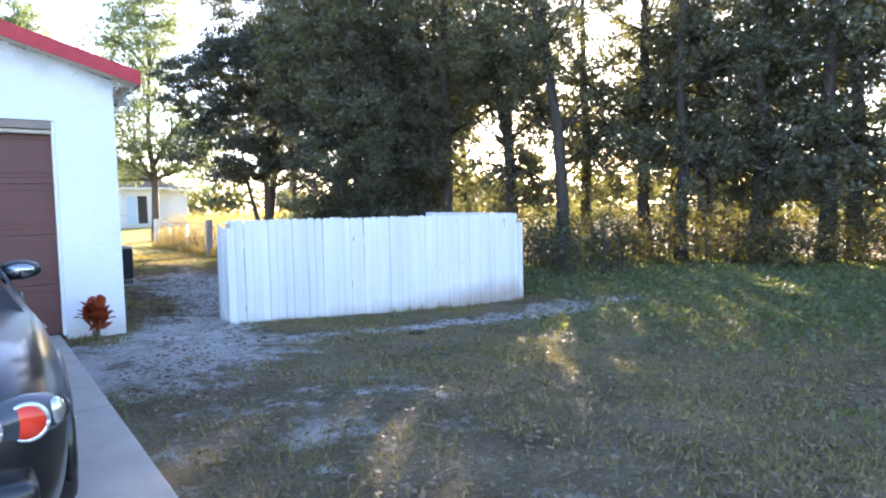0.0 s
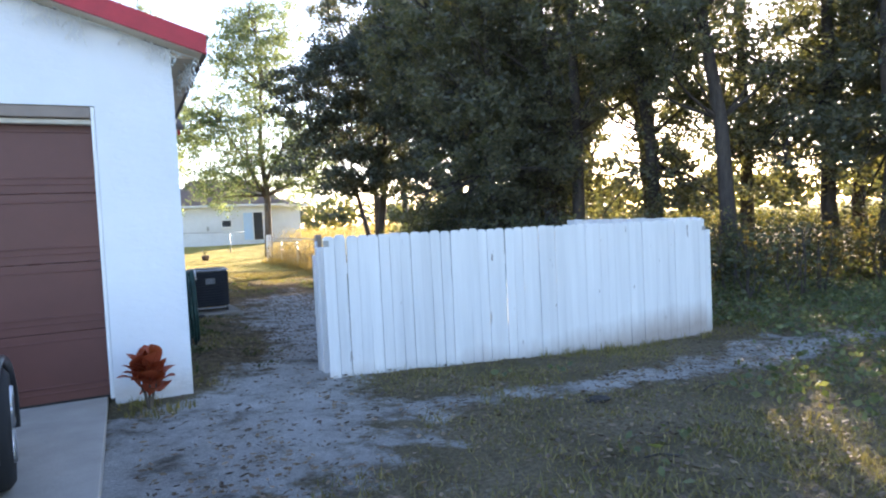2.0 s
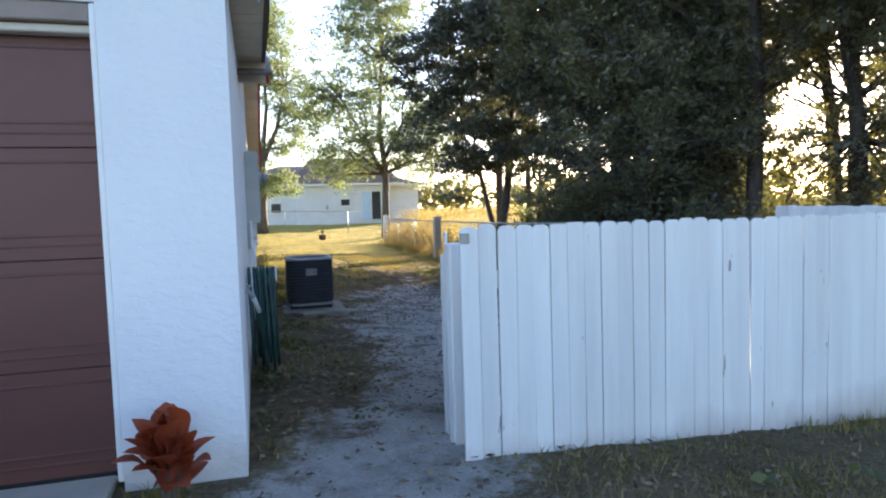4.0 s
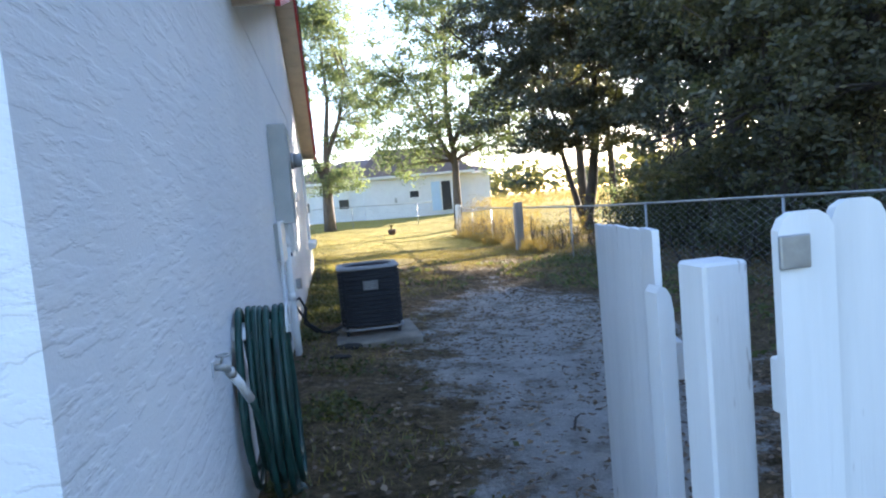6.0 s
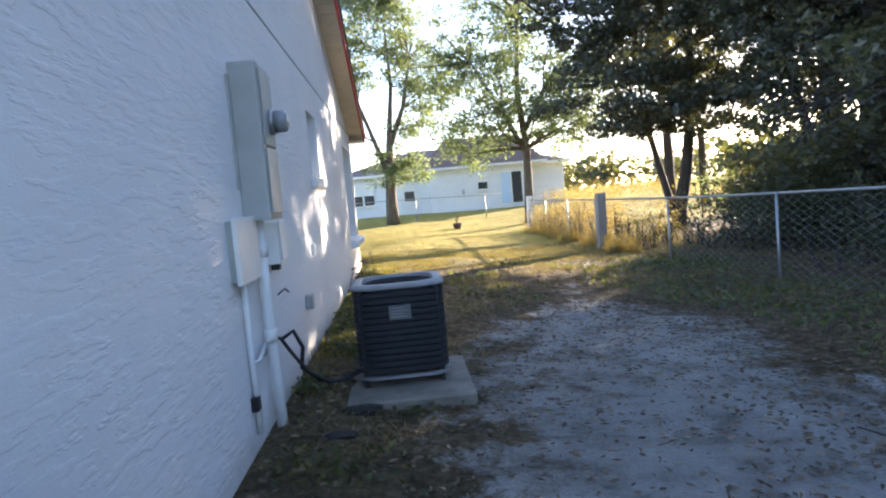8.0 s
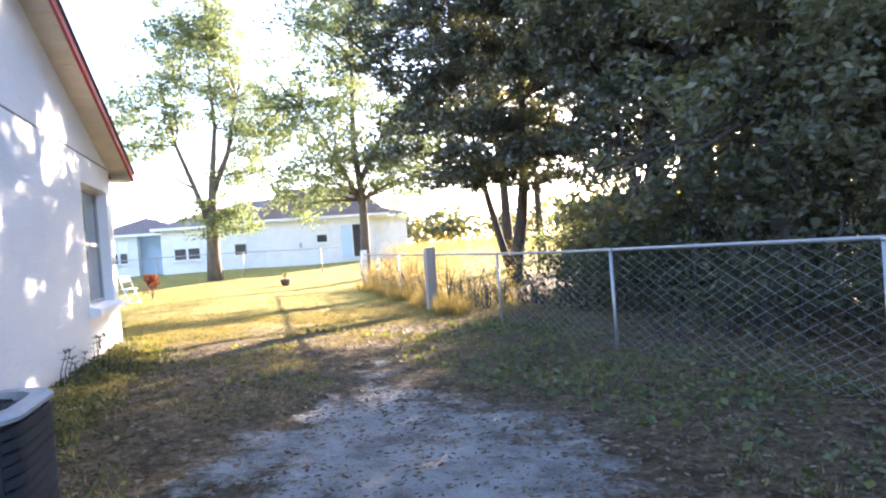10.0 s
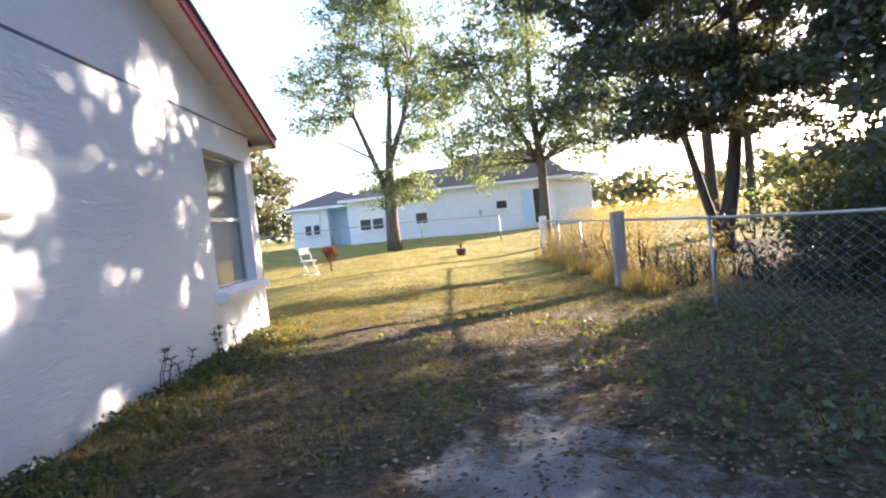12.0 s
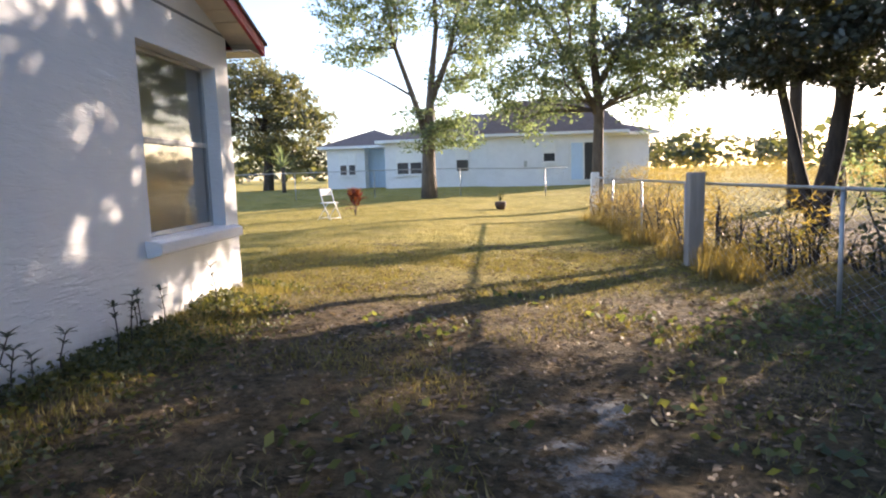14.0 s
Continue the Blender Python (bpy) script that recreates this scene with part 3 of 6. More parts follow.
def glass_material():
    m, nodes, links, bsdf = material("window_glass")
    bsdf.inputs["Base Color"].default_value = (0.9, 0.93, 0.93, 1)
    bsdf.inputs["Roughness"].default_value = 0.03
    bsdf.inputs["Transmission Weight"].default_value = 1.0
    bsdf.inputs["IOR"].default_value = 1.5
    bump(nodes, links, bsdf, noise_tex(nodes, links, 3.0, 2), 0.06, 0.01)
    return m


GLASS = glass_material()
FRAME_GREY = plain("grey_aluminium_frame", (0.42, 0.43, 0.43), 0.5, metal=0.2, vary=0.1)
BLIND = plain("beige_blind", (0.35, 0.33, 0.3), 0.7, vary=0.1, stretch=(1, 1, 6))
# dark colour stands in for the unlit room behind the glass
ROOM = plain("room_shade_colour", (0.1, 0.095, 0.09), 0.9)


def side_window(name, y0, z0, y1, z1, label, sill_out):
    w = tagged(new(name), label, "window", kind="structure")
    x = WX - 0.12
    fr = bmesh.new()
    t = 0.04
    for a in ((y0 + 0.002, z0 + 0.002, y0 + t, z1 - 0.002), (y1 - t, z0 + 0.002, y1 - 0.002, z1 - 0.002), (y0 + t, z0 + 0.002, y1 - t, z0 + t), (y0 + t, z1 - t, y1 - t, z1 - 0.002)):
        box(x - 0.045, a[0], a[1], x, a[2], a[3], 0.004, fr)
    part("window_frame", fr, FRAME_GREY, w)
    zm = (z0 + z1) / 2 + 0.02
    part("meeting_rail", box(x - 0.04, y0 + t, zm - 0.022, x + 0.008, y1 - t, zm + 0.022, 0.004), FRAME_GREY, w)
    for a, b in ((z0 + t, zm - 0.022), (zm + 0.022, z1 - t)):
        p = part("pane", box(x - 0.025, y0 + t, a, x - 0.019, y1 - t, b), GLASS, w)
        p.visible_shadow = False
    s = prism([(WX - 0.075, z0 + 0.002), (WX + sill_out, z0 - 0.02), (WX + sill_out, z0 - 0.1), (WX + 0.003, z0 - 0.13), (WX + 0.003, z0 + 0.001)], 1, y0 - 0.1, y1 + 0.1)
    bmesh.ops.bevel(s, geom=s.edges[:], offset=0.008, segments=2, affect="EDGES")
    part("window_sill", s, STUCCO, w)
    # added back wall, coloured dark so the room looks dim
    rm = tagged(part("wall_room", box(WX - 2.2, y0 - 0.6, 0.02, WX - 2.15, y1 + 0.4, EAVE - 0.14), ROOM), "plain wall added inside a room, dimness put into its colour", "wall", kind="structure")
    return w


side_window("window_1", *WIN_A, "small high window with grey frame in white stucco", 0.05)
side_window("window_2", *WIN_B, "tall single-hung window with grey frame and white sill", 0.12)

# driveway slab in bays with joints
drive = tagged(new("driveway"), "pale concrete driveway slab with joints", "driveway", kind="structure")
for i in range(6):
    y1 = FY + 0.12 - i * 3.05
    for x0, x1 in ((-4.2, -0.9), (-0.9, 2.45)):
        part("slab", box(x0 + 0.004, y1 - 3.05 + 0.008, -0.12, x1 - 0.004, y1, 0.04, 0.008), CONCRETE, drive)


# ---- white board fence ----
def picket_outline(x, w, bot, top, lean=0.0, e=0.026):
    return [(x, bot), (x + w, bot), (x + w + lean, top - e), (x + w - e * 0.35 + lean, top - e * 0.35), (x + w - e + lean, top), (x + e + lean, top), (x + e * 0.35 + lean, top - e * 0.35), (x + lean, top - e)]


def board_fence():
    f = tagged(new("fence"), "whitewashed dog-eared wooden board fence, soil-stained along its foot", "fence")
    rng = random.Random(4)
    x0, x1 = 4.09, 8.69
    n = 46
    w = (x1 - x0) / n
    for i in range(n):
        x = x0 + i * w
        k = i / n
        y = 6.925 + 0.155 * k + rng.uniform(-0.005, 0.005)
        top = 1.16 - 0.045 * k + rng.uniform(-0.009, 0.007)
        e = 0.026 if rng.random() < 0.8 else 0.008
        bot = ground_z(x, 7.0) - 0.035 + rng.uniform(-0.014, 0.02)
        bm = prism(picket_outline(x, w * rng.uniform(0.93, 0.955), bot, top, rng.uniform(-0.006, 0.006), e), 1, y - 0.016, y)
        part("picket", bm, FENCE_WHITE, f)
    for z in (0.22, 0.88):
        a = bmesh.new()
        box(x0 + 0.02, 0, z - 0.045, x1 - 0.01, 0.038, z + 0.045, 0.004, a)
        for v in a.verts:
            v.co.y += 6.932 + 0.155 * ((v.co.x - x0) / (x1 - x0))
            v.co.z -= 0.1 * (v.co.x - x0) / (x1 - x0)
        part("rail", a, FENCE_WHITE, f)
    for i, (x, h) in enumerate(((4.095, 1.06), (6.35, 0.98), (8.55, 0.9))):
        y = 6.978 + 0.155 * (x - x0) / (x1 - x0) + (0.135 if i == 0 else 0)
        part("post", box(x, y, -0.5, x + 0.09, y + 0.09, h, 0.006), FENCE_WHITE, f)
    for x, y, z in ((4.085, 6.905, 1.11), (8.64, 7.055, 1.02)):
        part("fitting", box(x, y - 0.008, z - 0.04, x + 0.05, y, z + 0.01, 0.002), GALV, f, "small rusty metal fitting")


def open_gate():
    """The gate leaf, swung inward about the fence's end post."""
    g = tagged(new("gate"), "whitewashed wooden board gate standing open against the yard", "gate")
    rng = random.Random(9)
    n, w = 7, 0.14
    for i in range(n):
        top = 1.146 - 0.005 * i + rng.uniform(-0.002, 0.002)
        bm = prism(picket_outline(i * w, w * 0.975, 0.0, top, rng.uniform(-0.001, 0.001), 0.004), 1, 0.0, 0.016)
        part("picket", bm, FENCE_WHITE, g)
    for z in (0.2, 0.84):
        part("rail", box(0.0, -0.04, z - 0.04, n * w, -0.002, z + 0.05, 0.004), FENCE_WHITE, g)
    brace = prism([(0.02, 0.26), (0.12, 0.26), (n * w - 0.02, 0.8), (n * w - 0.12, 0.8)], 1, -0.038, -0.003)
    part("brace", brace, FENCE_WHITE, g)
    for z in (0.2, 0.84):
        part("hinge", box(-0.03, 0.017, z - 0.02, 0.03, 0.024, z + 0.02, 0.002), FENCE_WHITE, g)
    g.matrix_basis = pose(4.17, 7.4, -0.04, 0, 0, 74)
    stub = tagged(new("gate_post"), "short whitewashed post with rounded top and peeling paint", "post")
    out = [(4.12, -0.4), (4.158, -0.4), (4.158, 0.93), (4.154, 0.965), (4.143, 0.985), (4.13, 0.99), (4.12, 0.975)]
    part("post", prism(out, 1, 7.335, 7.385), FENCE_WHITE, stub)


def side_fence():
    """The board fence turns the corner and runs back for three metres."""
    f = tagged(new("fence"), "whitewashed board fence returning along the yard's edge", "fence")
    rng = random.Random(14)
    n, w, L = 29, 0.1015, 2.96
    for i in range(n):
        top = 1.13 + 0.025 * i / n + rng.uniform(-0.006, 0.006)
        bot = ground_z(8.8, 7.2 + i * w) - 0.03
        part("picket", prism(picket_outline(i * w, w * rng.uniform(0.93, 0.97), bot, top, rng.uniform(-0.004, 0.004), 0.008), 1, -0.016, 0.0), FENCE_WHITE, f)
    for z in (0.12, 0.82):
        part("rail", box(0.02, -0.056, z - 0.045, L - 0.02, -0.018, z + 0.045, 0.004), FENCE_WHITE, f)
    for x in (0.02, 1.45, 2.84):
        part("post", box(x, -0.15, -0.55, x + 0.09, -0.058, 0.98, 0.006), FENCE_WHITE, f)
    f.matrix_basis = pose(8.7, 7.12, 0.0, 0, 0, 84.1)


board_fence()
open_gate()
side_fence()


# ---- chain-link fence ----
def chain_link(name, label, p0, p1, posts, height=1.06, pitch=0.098, rise=0.0, rail=True):
    """Woven wire between p0 and p1 with steel posts at the given distances and a top rail."""
    P, Q = Vector((*p0, 0)), Vector((*p1, 0))
    L = (Q - P).length
    d = (Q - P) / L
    side = Vector((-d.y, d.x, 0))
    f = tagged(new(name), label, "fence")

    def base(s):
        q = P + d * s
        return ground_z(q.x, q.y)
    def high(s):
        return height + rise * max(0.0, 1 - s / 7.5)
    n = int(L / pitch)
    rows = int(height / (pitch * 0.98) * 2)
    half = pitch * 0.5
    verts, faces = [], []
    r = 0.0023
    for i in range(n):
        s0 = (i + 0.5) * pitch
        z0 = base(s0) + 0.02
        pts = []
        for k in range(rows + 1):
            s = s0 + (half if (k + i) % 2 else -half)
            c = P + d * s + side * (0.004 if (k + i) % 2 else -0.004)
            pts.append(Vector((c.x, c.y, z0 + high(s0) * k / rows)))
        o = len(verts)
        for k, p in enumerate(pts):
            verts += [p + d * r * 1.4, p + side * r - d * r * 0.7, p - side * r - d * r * 0.7]
        for k in range(rows):
            a = o + k * 3
            for m in range(3):
                faces.append((a + m, a + (m + 1) % 3, a + 3 + (m + 1) % 3, a + 3 + m))
    wire = quick("wire_mesh", verts, faces, WIRE, f, "dull diamond wire mesh")
    tagged(wire, kind="stuff")
    if rail:
        tube("top_rail", [(P + d * s + Vector((0, 0, base(s) + high(s) + 0.02))) for s in np.linspace(0, L, 14)], 0.018, GALV, f)
    for s in posts:
        q = P + d * s + side * 0.03
        z = base(s)
        top = z + high(s)
        tube("line_post", [(q.x, q.y, z - 0.3), (q.x, q.y, top)], 0.02, GALV, f)
        c = [(q.x, q.y, top), (q.x, q.y, top + 0.02), (q.x, q.y, top + 0.035)]
        tube("post_cap", c, [0.024, 0.024, 0.008], GALV, f)
        for k in range(4):
            zz = z + 0.15 + k * 0.25
            tube("tie", [(q.x - 0.02, q.y - 0.02, zz), (q.x + 0.024, q.y, zz + 0.006), (q.x - 0.01, q.y + 0.024, zz)], 0.003, WIRE, f, sides=4)
    return f


chain_link("chain_link_fence", "galvanised chain-link fence with steel posts and top rail", (8.97, 10.1), (8.3, 21.75), (0.05, 2.8, 5.85, 8.8), 1.06, rise=0.1)
chain_link("chain_link_fence", "galvanised chain-link fence before golden dry grass", (8.25, 22.1), (8.5, 31.0), (0.25, 3.0, 6.0), 1.06)
chain_link("chain_link_fence", "far chain-link fence across a sunny lawn", (-16.0, 38.9), (8.7, 38.4), (1.2, 4.4, 7.6, 10.8, 14.0, 17.2, 20.6, 23.9), 1.05, pitch=0.11)


def wooden_post(x, y, w, h, label, mat, seed):
    r = random.Random(seed)
    z = ground_z(x, y)
    bm = box(x - w / 2, y - w / 2, z - 0.4, x + w / 2, y + w / 2, z + h, 0.012, seg=2)
    for v in bm.verts:
        if v.co.z > z + h - 0.1:
            v.co.z += r.uniform(-0.012, 0.012)
        v.co.x += 0.02 * (v.co.z - z)
    p = tagged(new("wooden_post"), label, "post")
    part("post", bm, mat, p)
    return p


wp = wooden_post(8.2, 21.93, 0.19, 1.22, "thick weathered grey wooden corner post", OLD_WOOD, 1)
wooden_post(8.5, 31.15, 0.2, 1.2, "thick whitewashed wooden post at the fence's end", FENCE_WHITE, 2)


# ---- air conditioner ----
def air_conditioner():
    cx, cy = 3.755, 12.27
    r, zb, zt = 0.29, 0.085, 0.66
    base = tagged(part("concrete_pad", box(3.40, 11.70, -0.12, 4.17, 12.62, 0.03, 0.012), PAD), "worn grey concrete pad under an air conditioner", "slab")
    ac = tagged(new("air_conditioner"), "dark grey outdoor air conditioner with ribbed sides and pale rim", "air conditioner")

    def ring(rad, k=7, corner=0.14):
        pts = []
        for sx, sy, a0 in ((1, 1, 0), (-1, 1, 90), (-1, -1, 180), (1, -1, 270)):
            for i in range(k):
                a = radians(a0 + 90 * i / (k - 1))
                pts.append((cx + sx * (rad - corner) + corner * math.cos(a), cy + sy * (rad - corner) + corner * math.sin(a)))
        return pts

    def shell(prof, name, mat, label=""):
        verts, faces = [], []
        m = 28
        for rad, z in prof:
            verts += [(x, y, z) for x, y in ring(rad)]
        for j in range(len(prof) - 1):
            for i in range(m):
                faces.append((j * m + i, j * m + (i + 1) % m, (j + 1) * m + (i + 1) % m, (j + 1) * m + i))
        return quick(name, verts, faces, mat, ac, label, False)
    shell([(r - 0.03, zb + 0.02), (r - 0.03, zt - 0.02), (0.12, zt - 0.035)], "core", BLACK)
    n = 13
    for i in range(n):
        z = zb + 0.03 + (zt - zb - 0.06) * i / n
        h = (zt - zb - 0.06) / n
        shell([(r - 0.011, z), (r, z + 0.005), (r - 0.001, z + h * 0.74), (r - 0.009, z + h * 0.92)], "louvre_slat", AC_DARK)
    shell([(r - 0.02, zb - 0.01), (r + 0.006, zb - 0.005), (r + 0.006, zb + 0.012), (r - 0.02, zb + 0.014)], "base_pan", AC_RIM, "pale grey base pan")
    shell([(r - 0.02, zt - 0.016), (r + 0.006, zt - 0.016), (r + 0.006, zt - 0.002), (r - 0.01, zt + 0.012), (r - 0.055, zt + 0.012), (r - 0.065, zt - 0.02)], "top_rim", AC_RIM, "pale grey plastic top rim")
    for sx, sy in ((1, 1), (-1, 1), (-1, -1), (1, -1)):
        part("corner_post", box(cx + sx * (r - 0.05) - 0.012, cy + sy * (r - 0.05) - 0.012, 0.028, cx + sx * (r - 0.05) + 0.012, cy + sy * (r - 0.05) + 0.012, zt - 0.02), AC_DARK, ac)
    for k in range(9):
        rad = 0.045 + k * 0.021
        part_pts = [(cx + rad * math.cos(a), cy + rad * math.sin(a), zt - 0.004) for a in np.linspace(0, 2 * math.pi, 25)]
        tube("fan_guard_ring", part_pts, 0.0025, AC_DARK, ac, sides=4)
    for a in range(0, 360, 45):
        c, s = math.cos(radians(a)), math.sin(radians(a))
        tube("fan_guard_spoke", [(cx + 0.04 * c, cy + 0.04 * s, zt - 0.006), (cx + 0.23 * c, cy + 0.23 * s, zt - 0.006)], 0.003, AC_DARK, ac, sides=4)
    for a in (20, 140, 260):
        c, s = math.cos(radians(a)), math.sin(radians(a))
        q = [(cx + 0.03 * c - 0.03 * s, cy + 0.03 * s + 0.03 * c, zt - 0.06), (cx + 0.22 * c - 0.06 * s, cy + 0.22 * s + 0.06 * c, zt - 0.075), (cx + 0.22 * c + 0.06 * s, cy + 0.22 * s - 0.06 * c, zt - 0.05), (cx + 0.03 * c + 0.03 * s, cy + 0.03 * s - 0.03 * c, zt - 0.05)]
        v = q + [(p[0], p[1], p[2] - 0.004) for p in q]
        quick("fan_blade", v, [(0, 1, 2, 3), (7, 6, 5, 4), (0, 4, 5, 1), (1, 5, 6, 2), (2, 6, 7, 3), (3, 7, 4, 0)], AC_DARK, ac)
    part("rating_plate", box(cx - 0.065, cy - r - 0.012, 0.45, cx + 0.075, cy - r - 0.003, 0.54, 0.003), plain("silver_plate", (0.15, 0.15, 0.155), 0.4, metal=0.4), ac, "silver rating plate")
    for j in range(4):
        part("plate_line", box(cx - 0.05, cy - r - 0.0145, 0.467 + j * 0.018, cx + 0.05 - 0.02 * (j % 2), cy - r - 0.0125, 0.473 + j * 0.018), AC_RIM, ac)


air_conditioner()


# ---- trees ----
def limb_path(rng, a, b, bow=0.12, n=5):
    a, b = np.array(a), np.array(b)
    L = np.linalg.norm(b - a)
    off = rng.normal(size=3) * L * bow
    off[2] = abs(off[2]) * 0.4
    return [tuple(a + (b - a) * t + off * math.sin(math.pi * t)) for t in np.linspace(0, 1, n)]


def make_tree(name, label, seed, trunks, lobes, n_clumps, per_clump, leaf, clump_r, bark, foliage, limbs=26, aspect=0.5, droop=0.1, hollow=0.45):
    """trunks: list of (points, radii). lobes: (x, y, z, rx, ry, rz) ellipsoids of the crown, relative to the base."""
    rng = np.random.default_rng(seed)
    t = tagged(new(name), label, "tree")
    wood = [tube_data(p, r, 9) for p, r in trunks]
    spine = [np.array(p) for pts, _ in trunks for p in pts[len(pts) // 3:]]
    vol = np.array([l[3] * l[4] * l[5] for l in lobes]) ** 0.7 * np.array([l[6] if len(l) > 6 else 1.0 for l in lobes])
    pick = rng.choice(len(lobes), size=n_clumps, p=vol / vol.sum())
    d = rng.normal(size=(n_clumps, 3))
    d /= np.linalg.norm(d, axis=1)[:, None]
    rad = (hollow + (1 - hollow) * rng.random(n_clumps)) ** 0.7
    L = np.array([l[:6] for l in lobes])
    centres = L[pick, :3] + d * rad[:, None] * L[pick, 3:6]
    order = rng.permutation(n_clumps)
    for i in order[:limbs]:
        c = centres[i]
        s = min(spine, key=lambda p: np.linalg.norm(p - c) + 0.9 * max(0, p[2] - c[2] + 0.5))
        k = np.linalg.norm(c - s)
        wood.append(tube_data(limb_path(rng, s, c), [0.016 + 0.014 * k, 0.013 + 0.011 * k, 0.012 + 0.008 * k, 0.012 + 0.004 * k, 0.008], 5))
        for _ in range(2):
            j = order[rng.integers(n_clumps)]
            e = c + (centres[j] - c) * min(1.0, 1.1 / (np.linalg.norm(centres[j] - c) + 1e-6))
            wood.append(tube_data(limb_path(rng, c, e), [0.016, 0.013, 0.011, 0.009, 0.006], 4))
    quick("trunk", *join_data(wood), bark, t, smooth=True)
    pts = np.repeat(centres, per_clump, axis=0)
    sz = clump_r * (0.6 + 0.8 * rng.random(n_clumps))
    g = rng.normal(size=pts.shape)
    g /= np.linalg.norm(g, axis=1)[:, None]
    g *= (rng.random(len(pts)) ** 0.5)[:, None]
    pts = pts + g * np.repeat(sz, per_clump)[:, None] * np.array([1, 1, 0.6])
    me = leaves_mesh("crown", pts, leaf, foliage, rng, aspect, droop)
    ob = new("crown", me)
    ob.parent = t
    return t


def stand(t, x, y, rz=0.0, s=1.0):
    t.matrix_basis = pose(x, y, ground_z(x, y), 0, 0, rz) @ Matrix.Diagonal((s, s, s, 1))
    return t


oak_a = make_tree("oak_tree", "dense dark evergreen oak with forked trunk and low crown", 11,
    [([(0, 0, -0.2), (0.05, 0, 0.5), (0.25, -0.1, 1.6), (0.45, -0.1, 3.0), (0.6, 0, 5.0), (0.5, 0.1, 7.2)], [0.25, 0.19, 0.16, 0.13, 0.09, 0.04]),
     ([(-0.05, 0, 0.2), (-0.3, 0.05, 1.2), (-0.62, 0.1, 2.6), (-0.9, 0.1, 4.4)], [0.12, 0.1, 0.08, 0.03])],
    [(0.3, 0, 7.2, 3.8, 3.6, 1.6, 1.4), (0.8, 0, 8.9, 2.8, 2.8, 1.8), (2.3, -1.5, 6.6, 2.6, 2.4, 1.5, 1.6), (-2.5, -0.6, 6.2, 1.9, 1.8, 1.1),
     (-1.6, -0.7, 3.6, 2.2, 2.0, 1.0), (-0.3, -0.9, 3.3, 2.4, 1.7, 0.8, 1.1), (1.7, -0.9, 3.3, 2.2, 1.9, 0.9, 1.3), (0.0, -0.2, 4.9, 3.4, 3.0, 0.8, 1.1)],
    700, 140, 0.13, 0.42, BARK_DARK, LEAF_OAK, limbs=90, droop=0.15)
stand(oak_a, 11.5, 25.4)
oak_b = make_tree("oak_tree", "tall dark evergreen oak with several trunks", 12,
    [([(0, 0, -0.2), (0.1, 0.1, 1.5), (0.3, 0.2, 4.0), (0.2, 0.3, 7.0), (0.4, 0.2, 10.0)], [0.27, 0.22, 0.17, 0.11, 0.04]),
     ([(0.5, -0.4, -0.2), (0.9, -0.6, 1.6), (1.6, -0.8, 4.0), (2.0, -0.9, 7.0)], [0.18, 0.15, 0.11, 0.04]),
     ([(-0.6, 0.3, -0.2), (-0.9, 0.4, 1.6), (-1.5, 0.5, 4.0)], [0.15, 0.12, 0.05])],
    [(0.4, -0.3, 5.8, 3.0, 3.0, 2.6), (0.4, 0.2, 8.8, 2.6, 2.6, 2.6), (-1.9, 1.4, 7.3, 2.4, 2.4, 1.7), (1.8, -0.8, 4.4, 2.3, 2.2, 2.2), (-1.5, -0.9, 4.3, 2.2, 2.0, 1.9), (-1.6, 0.2, 6.0, 2.0, 1.9, 1.6)],
    980, 100, 0.13, 0.46, BARK_DARK, LEAF_OAK, limbs=70, droop=0.15)
stand(oak_b, 13.9, 21.2)

# slender trees on the far lawn
tree_1 = make_tree("shade_tree", "slender upright tree with sparse yellow-green leaves", 21,
    [([(0, 0, -0.2), (0.0, 0, 1.0), (0.05, 0, 2.4), (0.2, 0, 4.2), (0.45, 0, 6.2), (0.4, 0, 9.5)], [0.34, 0.27, 0.22, 0.14, 0.09, 0.03]),
     ([(0.0, 0, 2.2), (-0.5, 0.1, 3.8), (-1.1, 0.2, 5.6), (-1.5, 0.2, 8.0)], [0.15, 0.11, 0.08, 0.03]),
     ([(0.2, 0, 3.6), (0.9, -0.2, 5.2), (1.4, -0.2, 7.4)], [0.13, 0.1, 0.04])],
    [(0.0, 0, 8.8, 2.6, 2.6, 2.6), (-2.0, 0, 6.8, 2.0, 1.8, 1.3), (1.9, 0, 6.6, 1.8, 1.8, 1.6), (0.2, 0, 2.6, 1.7, 1.3, 1.0), (0.2, 0, 11.0, 1.9, 1.9, 1.9), (-2.6, 0, 5.4, 1.2, 1.2, 0.5), (1.4, 0, 4.6, 1.4, 1.4, 0.9)],
    640, 50, 0.14, 0.5, BARK, LEAF_YELLOW, limbs=60, droop=0.2, hollow=0.2)
stand(tree_1, 3.45, 37.6)
